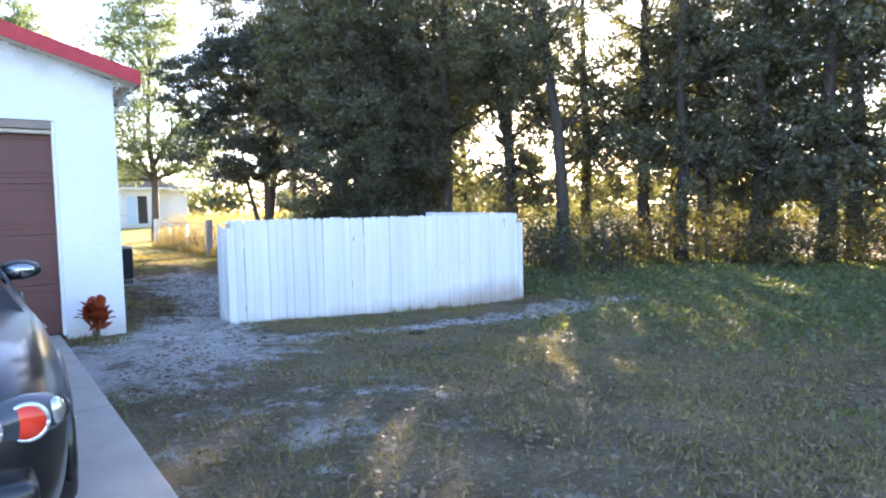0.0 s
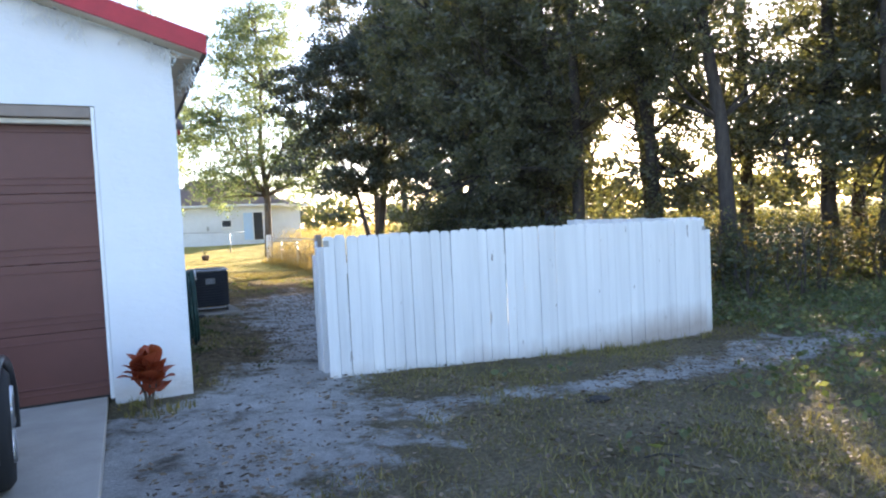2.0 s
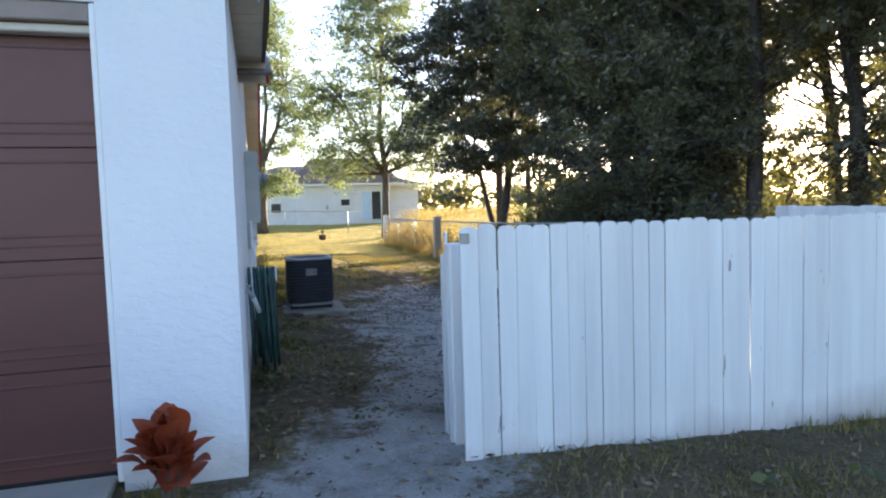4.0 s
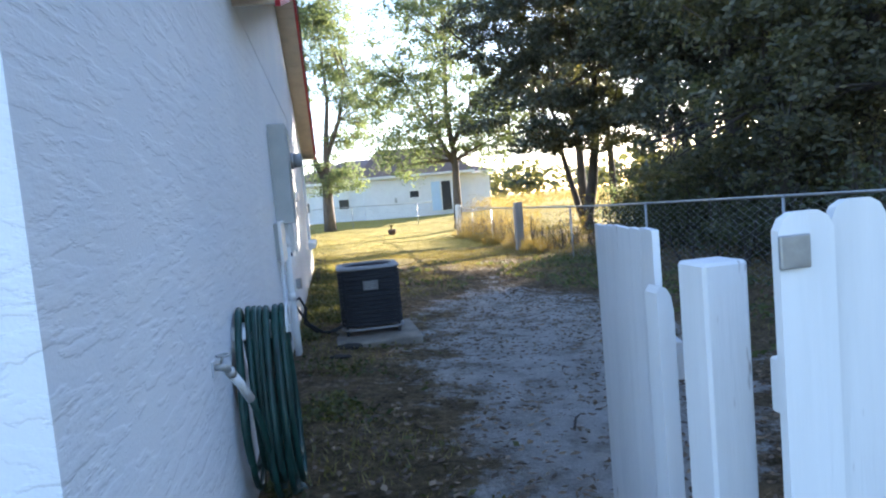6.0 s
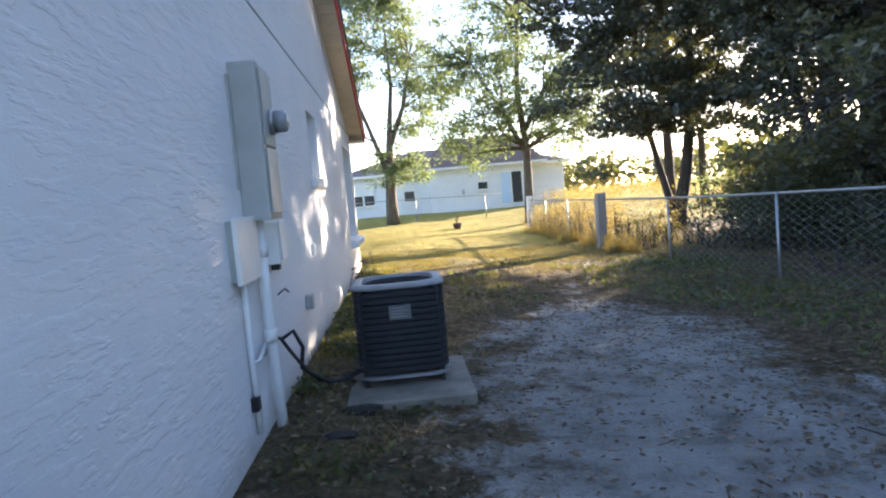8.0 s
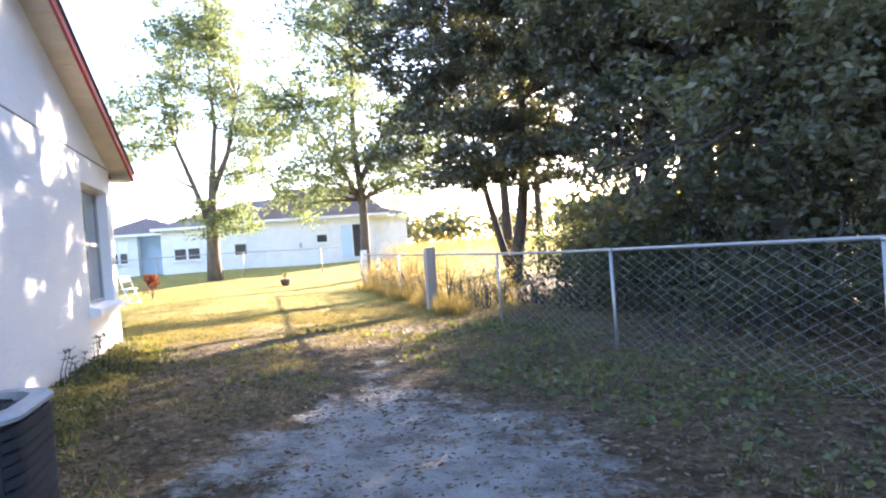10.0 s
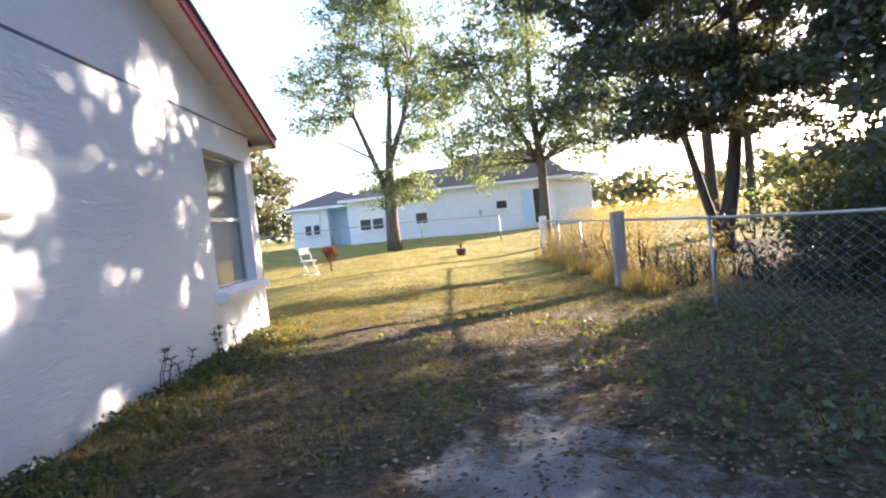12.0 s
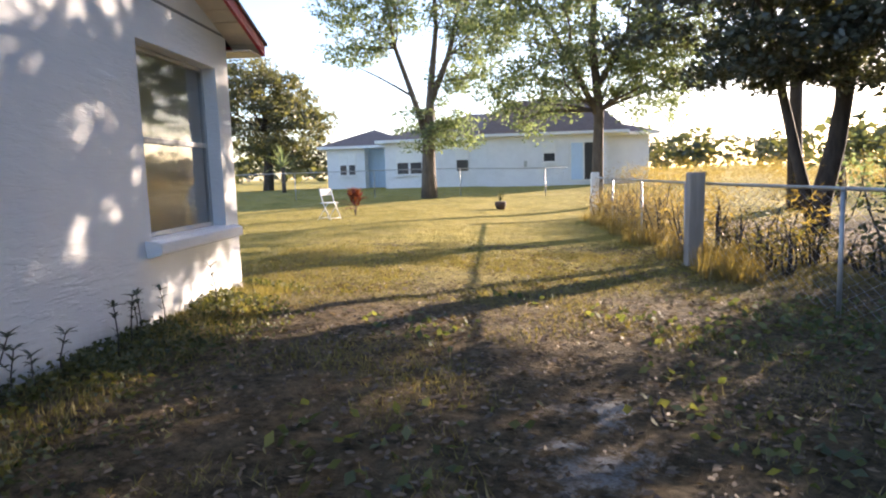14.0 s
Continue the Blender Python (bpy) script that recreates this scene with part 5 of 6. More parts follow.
def garden_hose():
    h = tagged(new("garden_hose"), "green garden hose hung in loops on a wall hanger", "hose")
    r = random.Random(3)
    yc = 8.68
    for i in range(14):
        x = WX + 0.03 + (i % 7) * 0.027 + r.uniform(-0.006, 0.006)
        a = 0.085 + r.uniform(-0.01, 0.035)
        top = 0.835 + 0.02 * (i // 7)
        b = r.uniform(0.05, 0.3)
        spread = r.uniform(0.7, 1.9)
        pts = []
        for k in range(25):
            th = 2 * math.pi * k / 24
            c = math.cos(th)
            z = (top + b) / 2 + (top - b) / 2 * c
            w = a * (1.0 + spread * (1 - c) / 2)
            pts.append((x + 0.035 * (1 - c) / 2 * (0.4 + r.random() * 0.15), yc + w * math.sin(th) + 0.02 * math.sin(i), z))
        coil = tube("coil", pts, 0.0125, HOSE, h, sides=8)
        if i in (3, 9):
            tube("stripe", [(p[0] + 0.0095, p[1] - 0.004, p[2] + 0.0045) for p in pts], 0.005, HOSE_STRIPE, coil, "pale stripe", 5)
    tube("tail", [(WX + 0.05, 8.6, 0.1), (WX + 0.1, 8.72, 0.05), (WX + 0.2, 8.8, 0.045), (WX + 0.16, 8.9, 0.05)], 0.0125, HOSE, h)
    tube("leader", [(WX + 0.085, 8.34, 0.6), (WX + 0.1, 8.4, 0.5), (WX + 0.11, 8.48, 0.34), (WX + 0.12, 8.58, 0.2)], 0.0125, HOSE, h)
    tube("sleeve", [(WX + 0.05, 8.245, 0.705), (WX + 0.065, 8.285, 0.66), (WX + 0.085, 8.34, 0.59)], 0.0155, WHITE_PVC, h, "white plastic sleeve", 12)
    tube("connector", [(WX + 0.043, 8.23, 0.725), (WX + 0.05, 8.245, 0.705)], 0.017, BRASS, h, "metal hose connector", 12)
    g = tagged(new("hose_hanger"), "white curved hose hanger on a stucco wall", "hanger")
    part("plate", box(WX, yc - 0.06, 0.7, WX + 0.008, yc + 0.06, 0.8, 0.003), WHITE_TRIM, g)
    saddle = []
    for x in (WX + 0.008, WX + 0.2):
        saddle += [(x, yc + 0.085 * math.sin(t), 0.72 + 0.085 * math.cos(t)) for t in np.linspace(-1.2, 1.2, 9)]
        saddle += [(x, yc + 0.08 * math.sin(t), 0.715 + 0.085 * math.cos(t)) for t in np.linspace(1.2, -1.2, 9)]
    f = []
    for k in range(17):
        f.append((k, k + 1, 18 + k + 1, 18 + k))
    f += [(17, 0, 18, 35), tuple(range(17, -1, -1)), tuple(range(18, 36))]
    quick("saddle", saddle, f, WHITE_TRIM, g)
    tube("lip", [(WX + 0.212, yc + 0.1 * math.sin(t), 0.735 + 0.13 * math.cos(t)) for t in np.linspace(-1.35, 1.35, 13)], 0.0055, WHITE_TRIM, g)
    s = tagged(new("spigot"), "brass garden tap on a stucco wall", "tap")
    tube("body", [(WX, 8.2, 0.745), (WX + 0.025, 8.205, 0.745), (WX + 0.043, 8.23, 0.725)], [0.009, 0.013, 0.012], BRASS, s, sides=12)
    tube("stem", [(WX + 0.025, 8.205, 0.755), (WX + 0.032, 8.205, 0.78)], 0.005, BRASS, s)
    tube("handle", [(WX + 0.033 + 0.02 * math.cos(t), 8.205 + 0.02 * math.sin(t), 0.782) for t in np.linspace(0, 6.283, 13)], 0.004, BRASS, s)
    part("wall_plate", box(WX, 8.17, 0.72, WX + 0.005, 8.23, 0.77, 0.002), WHITE_TRIM, s)


garden_hose()


def icicle_lights():
    """White light strings along the rake and the side eave."""
    mat = plain("pale_wire", (0.76, 0.76, 0.73), 0.5)
    rr = random.Random(12)
    for label, along in (("tangled white icicle lights hanging along a red rake board", [(GEX - 0.06 - 0.16 * i, FY - 0.05, GZE - 0.125 + 0.3 * 0.16 * i) for i in range(20)]),
                         ("white icicle lights hanging under the side eave", [(WX + 0.12, FY + 0.06 + 0.14 * i, GZE - 0.14) for i in range(4)])):
        st = tagged(new("light_string"), label, "string lights")
        tube("cord", [(x + rr.uniform(-0.01, 0.01), y, z + rr.uniform(-0.02, 0.0)) for x, y, z in along], 0.006, mat, st, sides=5)
        for i, (x, y, z) in enumerate(along):
            many = rr.choice((0, 1, 2, 2, 4, 5))
            for _ in range(many):
                pts = [(x + rr.uniform(-0.04, 0.04), y + rr.uniform(-0.01, 0.01), z)]
                for k in range(rr.choice((2, 3, 4, 5))):
                    px, py, pz = pts[-1]
                    pts.append((px + rr.uniform(-0.035, 0.035), py + rr.uniform(-0.03, 0.03), pz - rr.uniform(0.012, 0.055)))
                dr = tube("drop", pts, 0.0042, mat, st, sides=4)
                for p in pts[1:]:
                    tube("bulb", [p, (p[0] + rr.uniform(-0.012, 0.012), p[1] - 0.008, p[2] - 0.022)], [0.0065, 0.004], mat, dr, sides=5)


icicle_lights()


# ---- car on the driveway ----
def car_paint():
    m, nodes, links, bsdf = material("black_car_paint")
    links.new(ramp(nodes, links, noise_tex(nodes, links, 2.0, 4), [(0.3, (0.008, 0.009, 0.011)), (0.7, (0.014, 0.015, 0.018))]), bsdf.inputs["Base Color"])
    bsdf.inputs["Roughness"].default_value = 0.3
    bsdf.inputs["Coat Weight"].default_value = 0.5
    bsdf.inputs["Coat Roughness"].default_value = 0.12
    return m


def sports_car():
    PAINT = car_paint()
    TYRE = plain("tyre_rubber", (0.02, 0.02, 0.021), 0.8, vary=0.2)
    RIM = plain("alloy_rim", (0.55, 0.56, 0.57), 0.3, metal=0.9, vary=0.1)
    LENS = plain("red_lens", (0.75, 0.05, 0.02), 0.1, vary=0.15, relief=0)
    SILVER = plain("lamp_reflector", (0.75, 0.76, 0.78), 0.2, metal=0.8, vary=0.1)
    car = tagged(new("car"), "black low sports car parked nose to the garage", "car")
    cx = 1.21
    st = [(1.70, 0.50, 0.36, 0.66, 0.72), (1.76, 0.68, 0.28, 0.74, 0.80), (1.92, 0.79, 0.22, 0.81, 0.86), (2.3, 0.84, 0.19, 0.855, 0.91), (2.9, 0.86, 0.17, 0.87, 0.93), (3.5, 0.845, 0.17, 0.84, 0.90),
          (4.3, 0.84, 0.17, 0.82, 0.89), (4.9, 0.845, 0.17, 0.81, 0.88), (5.45, 0.86, 0.18, 0.79, 0.84), (5.85, 0.82, 0.2, 0.70, 0.76), (6.1, 0.72, 0.24, 0.6, 0.66), (6.18, 0.55, 0.32, 0.5, 0.56)]
    prof = [(0.0, 0.0), (0.7, 0.0), (0.95, 0.06), (1.0, 0.35), (1.0, 0.7), (0.94, 0.96)]
    verts, faces = [], []
    ring_n = 0
    for y, w, zs, zb, zt in st:
        half = [(u * w, zs + v * (zb - zs)) for u, v in prof] + [(0.8 * w, zb + 0.55 * (zt - zb)), (0.45 * w, zt - 0.008), (0.0, zt)]
        ring = [(cx + x, y, z) for x, z in half] + [(cx - x, y, z) for x, z in half[-2:0:-1]]
        ring_n = len(ring)
        verts += ring
    for j in range(len(st) - 1):
        for i in range(ring_n):
            faces.append((j * ring_n + i, j * ring_n + (i + 1) % ring_n, (j + 1) * ring_n + (i + 1) % ring_n, (j + 1) * ring_n + i))
    faces.append(tuple(range(ring_n))[::-1])
    faces.append(tuple((len(st) - 1) * ring_n + i for i in range(ring_n)))
    body = quick("body", verts, faces, PAINT, car, smooth=True)
    sub = body.modifiers.new("round", "SUBSURF")
    sub.levels = sub.render_levels = 2
    # cabin: dark soft top with side glass
    top = []
    for y, w, z in ((2.75, 0.6, 0.9), (3.05, 0.58, 1.14), (3.4, 0.56, 1.2), (4.0, 0.55, 1.2), (4.25, 0.56, 1.15), (4.85, 0.62, 0.87)):
        top.append([(cx + 0.74 * min(1, w / 0.6), y, 0.86), (cx + w, y, z - 0.03), (cx + w * 0.6, y, z), (cx - w * 0.6, y, z), (cx - w, y, z - 0.03), (cx - 0.74 * min(1, w / 0.6), y, 0.86)])
    tv = [p for r in top for p in r]
    tf = [(j * 6 + i, j * 6 + i + 1, (j + 1) * 6 + i + 1, (j + 1) * 6 + i) for j in range(len(top) - 1) for i in range(5)]
    quick("soft_top", tv, tf, plain("black_canvas", (0.02, 0.02, 0.022), 0.8), car, "black soft top", True)
    for sx in (1, -1):
        p = [(cx + sx * 0.735, 3.2, 0.885), (cx + sx * 0.735, 4.65, 0.875), (cx + sx * 0.605, 4.2, 1.12), (cx + sx * 0.6, 3.3, 1.13)]
        q = [(a + sx * 0.012, b, c) for a, b, c in p]
        quick("side_window", p + q, [(0, 1, 2, 3), (7, 6, 5, 4), (0, 4, 5, 1), (1, 5, 6, 2), (2, 6, 7, 3), (3, 7, 4, 0)], DARK_GLASS, car, "dark side glass")
    ws = [(cx - 0.6, 4.3, 1.14), (cx + 0.6, 4.3, 1.14), (cx + 0.68, 4.92, 0.885), (cx - 0.68, 4.92, 0.885)]
    quick("windscreen", ws + [(a, b + 0.01, c + 0.01) for a, b, c in ws], [(0, 1, 2, 3), (7, 6, 5, 4), (0, 4, 5, 1), (1, 5, 6, 2), (2, 6, 7, 3), (3, 7, 4, 0)], DARK_GLASS, car, "dark windscreen")
    tube("pillar", [(cx + 0.69, 4.94, 0.88), (cx + 0.66, 4.65, 1.0), (cx + 0.61, 4.3, 1.145)], 0.022, SILVER, car, "bright windscreen pillar")

    def disc(name, c, r, mat, parent, label=""):
        bm = bmesh.new()
        bmesh.ops.create_uvsphere(bm, u_segments=24, v_segments=10, radius=1.0)
        bmesh.ops.transform(bm, matrix=pose(*c) @ Matrix.Diagonal((r, 0.02, r, 1)), verts=bm.verts)
        return part(name, bm, mat, parent, label, True)

    def blob(name, c, r, mat, parent, rot=0.0, label=""):
        bm = bmesh.new()
        bmesh.ops.create_uvsphere(bm, u_segments=24, v_segments=14, radius=1.0)
        m = pose(*c, 0, 0, rot) @ Matrix.Diagonal((*r, 1))
        bmesh.ops.transform(bm, matrix=m, verts=bm.verts)
        return part(name, bm, mat, parent, label, True)
    bm = box(cx - 0.7, 1.64, 0.36, cx + 0.7, 1.86, 0.54, 0.06, seg=4)
    part("rear_bumper", bm, PAINT, car, smooth=True)
    for sx in (1, -1):
        lamp = blob("tail_lamp", (cx + sx * 0.655, 1.83, 0.665), (0.17, 0.06, 0.072), plain("lamp_housing", (0.1, 0.105, 0.115), 0.15, metal=0.5, vary=0.1, relief=0), car, sx * 28, "clear oval tail lamp cover")
        for u, y, r in ((0.685, 1.79, 0.052), (0.57, 1.742, 0.05)):
            tube("lens_ring", [(cx + sx * (u + r * math.cos(a)), y - 0.004, 0.665 + r * math.sin(a)) for a in np.linspace(0, 2 * math.pi, 25)], 0.008, SILVER, lamp, "bright ring round a lens", 6)
            disc("lens", (cx + sx * u, y - 0.002, 0.665), r, LENS, lamp, "round red lens")
        blob("reflector", (cx + sx * 0.762, 1.845, 0.672), (0.028, 0.02, 0.04), SILVER, lamp, sx * 40, "bright reflector")
        mir = blob("mirror", (cx + sx * 0.80, 4.28, 0.93), (0.115, 0.07, 0.062), PAINT, car, 0, "black oval door mirror")
        blob("mirror_glass", (cx + sx * 0.80, 4.225, 0.93), (0.078, 0.022, 0.038), plain("mirror_silver", (0.4, 0.42, 0.45), 0.03, metal=1.0, vary=0.02, relief=0), mir)
        tube("mirror_arm", [(cx + sx * 0.72, 4.33, 0.86), (cx + sx * 0.78, 4.3, 0.9)], 0.02, PAINT, mir)
        for y, turn in ((2.72, 0), (5.47, 7)):
            w = new("wheel", None)
            w.parent = car
            w.matrix_basis = pose(cx + sx * 0.775, y, 0.335, 0, 0, turn)
            profile = [(-0.085, 0.2), (-0.095, 0.26), (-0.07, 0.292), (0.0, 0.298), (0.07, 0.292), (0.095, 0.26), (0.085, 0.2)]
            N = 32
            tv = [(px, pr * math.cos(2 * math.pi * k / N), pr * math.sin(2 * math.pi * k / N)) for k in range(N) for px, pr in profile]
            P = len(profile)
            tf = [(k * P + i, k * P + (i + 1) % P, ((k + 1) % N) * P + (i + 1) % P, ((k + 1) % N) * P + i) for k in range(N) for i in range(P)]
            quick("tyre", tv, tf, TYRE, w, smooth=True)
            spokes = []
            for k in range(5):
                a = 2 * math.pi * k / 5
                spokes.append(tube_data([(sx * 0.075, 0.03 * math.cos(a), 0.03 * math.sin(a)), (sx * 0.085, 0.12 * math.cos(a), 0.12 * math.sin(a)), (sx * 0.078, 0.195 * math.cos(a), 0.195 * math.sin(a))], [0.03, 0.024, 0.03], 6))
            spokes.append(tube_data([(sx * 0.03, 0, 0), (sx * 0.095, 0, 0)], 0.045, 16))
            spokes.append(tube_data([(sx * 0.06, 0.195 * math.cos(t), 0.195 * math.sin(t)) for t in np.linspace(0, 2 * math.pi, 33)], 0.016, 6))
            quick("rim", *join_data(spokes), RIM, w, smooth=True)
            tube("brake_disc", [(-sx * 0.01, 0, 0), (sx * 0.012, 0, 0)], 0.16, BLACK, w, sides=24)
            tube("wheel_arch", [(cx + sx * 0.838, y + 0.335 * math.cos(t), 0.335 + 0.335 * math.sin(t)) for t in np.linspace(-0.25, math.pi + 0.25, 21)], 0.022, PAINT, car)
    tube("aerial", [(cx + 0.6, 2.2, 0.9), (cx + 0.6, 2.15, 1.05)], 0.004, BLACK, car)
    part("door_handle", box(cx + 0.838, 3.35, 0.66, cx + 0.86, 3.52, 0.7, 0.008), PAINT, car)


sports_car()


# ---- small plants ----
def blade_leaf(base, tip, width, sag=0.1, n=6, fold=0.25):
    """An oval leaf from base to tip, folded on its midrib."""
    b, t = Vector(base), Vector(tip)
    d = t - b
    L = d.length
    side = d.cross(Vector((0, 0, 1)))
    side = side.normalized() if side.length > 1e-4 else Vector((1, 0, 0))
    up = side.cross(d).normalized()
    v, f = [], []
    for i in range(n + 1):
        s = i / n
        w = width * math.sin(math.pi * min(1, 0.06 + s * 0.94)) ** 0.8 * 0.5
        c = b + d * s + up * (sag * L * math.sin(math.pi * s))
        v += [c - side * w + up * w * fold, c, c + side * w + up * w * fold]
    for i in range(n):
        a = i * 3
        f += [(a, a + 1, a + 4, a + 3), (a + 1, a + 2, a + 5, a + 4)]
    return v, f


def croton(x, y, height, label, seed, leaves=30, mat=None, leaf=(0.12, 0.2), wide=0.055, rise=-0.1):
    r = random.Random(seed)
    z = ground_z(x, y)
    p = tagged(new("croton"), label, "plant")
    stems, lv = [], []
    for k in range(4):
        a = k * 1.6
        stems.append(tube_data([(x, y, z - 0.05), (x + 0.03 * math.cos(a), y + 0.03 * math.sin(a), z + height * 0.25), (x + 0.08 * math.cos(a), y + 0.08 * math.sin(a), z + height * 0.5)], [0.011, 0.009, 0.006], 6))
    quick("stem", *join_data(stems), BARK, p)
    for i in range(leaves):
        a = i * 2.4 + r.uniform(-0.4, 0.4)
        q = int(r.random() * 4) * 1.6
        lift = r.random()
        el = rise + (1.35 - rise) * lift * r.uniform(0.7, 1.0)
        h = z + height * (0.26 + 0.38 * lift + r.uniform(-0.06, 0.06))
        L = r.uniform(*leaf)
        cx, cy = x + 0.13 * height * math.cos(q), y + 0.13 * height * math.sin(q)
        b = (cx, cy, h)
        e = (cx + L * math.cos(el) * math.cos(a), cy + L * math.cos(el) * math.sin(a), h + L * math.sin(el))
        v, f = blade_leaf(b, e, wide * r.uniform(0.75, 1.2), r.uniform(0.05, 0.2))
        quick("leaf", v, f, mat or LEAF_CROTON, p, smooth=True)
    return p


croton(2.72, 6.78, 0.47, "red and orange croton growing by the white wall", 5, 44, None, (0.13, 0.2), 0.12, 0.3)
croton(1.95, 30.8, 0.8, "tall dark red leafy shrub on a sunny lawn", 6, 46, leaf_material("dark_red_leaves", (0.1, 0.02, 0.015), (0.3, 0.1, 0.06), 0.3), (0.24, 0.38), 0.1)


def spiky_pot(x, y):
    z = ground_z(x, y)
    p = tagged(new("potted_plant"), "spiky plant in a dark round pot on a lawn", "plant pot")
    tube("pot", [(x, y, z), (x, y, z + 0.12), (x, y, z + 0.22), (x, y, z + 0.24)], [0.12, 0.17, 0.18, 0.16], plain("dark_clay", (0.09, 0.05, 0.035), 0.8), p, sides=16)
    r = random.Random(2)
    for i in range(18):
        a, el = r.uniform(0, 6.28), r.uniform(0.5, 1.4)
        L = r.uniform(0.25, 0.42)
        v, f = blade_leaf((x, y, z + 0.22), (x + L * math.cos(el) * math.cos(a), y + L * math.cos(el) * math.sin(a), z + 0.22 + L * math.sin(el)), 0.03, 0.1, 4)
        quick("leaf", v, f, LEAF_SHRUB, p)


spiky_pot(6.0, 33.2)


def yucca(x, y):
    z = ground_z(x, y)
    p = tagged(new("yucca_plant"), "pale spiky yucca beside a broad tree", "plant")
    tube("trunk", [(x, y, z - 0.1), (x, y, z + 1.3)], [0.12, 0.09], BARK, p)
    r = random.Random(7)
    for i in range(40):
        a, el = r.uniform(0, 6.28), r.uniform(-0.3, 1.3)
        L = r.uniform(0.8, 1.4)
        v, f = blade_leaf((x, y, z + 1.25), (x + L * math.cos(el) * math.cos(a), y + L * math.cos(el) * math.sin(a), z + 1.25 + L * math.sin(el)), 0.09, 0.1, 4)
        quick("leaf", v, f, LEAF_YELLOW, p)


yucca(-4.6, 45.5)


def folding_chair(x, y, rz):
    c = tagged(new("folding_chair"), "white metal folding chair standing on a lawn", "chair")
    mat = plain("white_steel_tube", (0.75, 0.75, 0.74), 0.4, vary=0.05)
    for sx in (-0.19, 0.19):
        tube("front_leg", [(sx, -0.22, 0.0), (sx, 0.02, 0.42), (sx, 0.14, 0.8)], 0.014, mat, c)
        tube("back_leg", [(sx * 0.9, 0.26, 0.0), (sx * 0.9, -0.14, 0.43)], 0.012, mat, c)
    tube("foot_bar", [(-0.19, -0.2, 0.04), (0.19, -0.2, 0.04)], 0.009, mat, c)
    tube("foot_bar", [(-0.17, 0.24, 0.04), (0.17, 0.24, 0.04)], 0.009, mat, c)
    part("seat", box(-0.18, -0.17, 0.42, 0.18, 0.16, 0.445, 0.01), mat, c)
    bm = box(-0.19, 0.115, 0.62, 0.19, 0.135, 0.8, 0.012)
    part("backrest", bm, mat, c)
    c.matrix_basis = pose(x, y, ground_z(x, y), 0, 0, rz)


folding_chair(1.5, 29.7, 55)


def wall_weed(x, y, h, seed):
    r = random.Random(seed)
    z = ground_z(x, y)
    w = tagged(new("weed"), "thin weed stem with a crown of narrow leaves by the wall", "weed", "weeds along the wall")
    tip = (x + r.uniform(-0.03, 0.05), y + r.uniform(-0.05, 0.05), z + h)
    tube("stem", [(x, y, z - 0.03), (x + r.uniform(-0.015, 0.015), y, z + h * 0.5), tip], [0.005, 0.004, 0.003], BARK_DARK, w, sides=5)
    mat = LEAF_OAK
    for lvl, n, L in ((1.0, 7, 0.075), (0.8, 4, 0.06), (0.55, 2, 0.045)):
        for k in range(n):
            a = k * 6.283 / n + r.uniform(-0.4, 0.4)
            el = r.uniform(0.0, 0.8)
            b = (x + (tip[0] - x) * lvl, y + (tip[1] - y) * lvl, z + h * lvl)
            e = (b[0] + L * math.cos(a) * math.cos(el), b[1] + L * math.sin(a) * math.cos(el), b[2] + L * math.sin(el))
            v, f = blade_leaf(b, e, 0.018, 0.1, 3)
            quick("leaf", v, f, mat, w)


rw = random.Random(23)
for k in range(11):
    wall_weed(WX + rw.uniform(0.06, 0.28), rw.uniform(16.0, 18.4), rw.uniform(0.14, 0.38), 100 + k)


# ---- grass, fallen leaves ----
def scatter_ok(x, y):
    if x < WX + 0.05 and y > FY - 0.02 and y < BY + 0.05:
        return False
    if x < 2.5 and y < FY:
        return False
    if 3.38 < x < 4.19 and 11.68 < y < 12.64:
        return False
    return True


def lawn():
    rng = np.random.default_rng(71)
    xs, ys = [], []
    rr = random.Random(5)
    target = 150000
    n = 0
    while n < target:
        near = rr.random() < 0.8
        if near:
            x, y = rr.uniform(2.5, 11.5), rr.uniform(0.2, 23)
        else:
            x, y = rr.uniform(-1, 14), rr.uniform(-1, 34)
        if not scatter_ok(x, y):
            continue
        b = bare_at(x, y)
        pat = noise.noise(Vector((x * 0.9, y * 0.9, 3.0))) + 0.5 * noise.noise(Vector((x * 3.1, y * 3.1, 7.0)))
        keep = 0.5 + 0.7 * pat - 1.1 * b - 0.42 * mulch_at(x, y)
        if x < WX + 0.6 and y > 12.6:
            keep += 0.5
        if rr.random() > keep:
            continue
        xs.append(x)
        ys.append(y)
        n += 1
    xs, ys = np.array(xs), np.array(ys)
    zs = np.array([ground_z(a, b) for a, b in zip(xs, ys)])
    a = rng.random(n) * 6.283
    wall = ((xs < WX + 0.45) & (ys > 13) & (ys < 19.6)) | ((xs > 8.1) & (xs < 9.2) & (ys > 21))
    h = (0.018 + 0.035 * rng.random(n)) * np.where(wall, 1.1, 1.0)
    lean = h * (0.6 + 1.2 * rng.random(n))
    w = 0.0035 + 0.003 * rng.random(n)
    v = np.empty((n, 3, 3))
    v[:, 0] = np.stack([xs - w * np.sin(a), ys + w * np.cos(a), zs - 0.012], 1)
    v[:, 1] = np.stack([xs + w * np.sin(a), ys - w * np.cos(a), zs - 0.012], 1)
    v[:, 2] = np.stack([xs + lean * np.cos(a), ys + lean * np.sin(a), zs + h], 1)
    ob = new("grass", fast_mesh("grass", v.reshape(-1, 3), np.arange(n * 3), 3, LEAF_GRASS))
    tagged(ob, "short dry lawn grass, green and straw-coloured", "grass", kind="stuff")


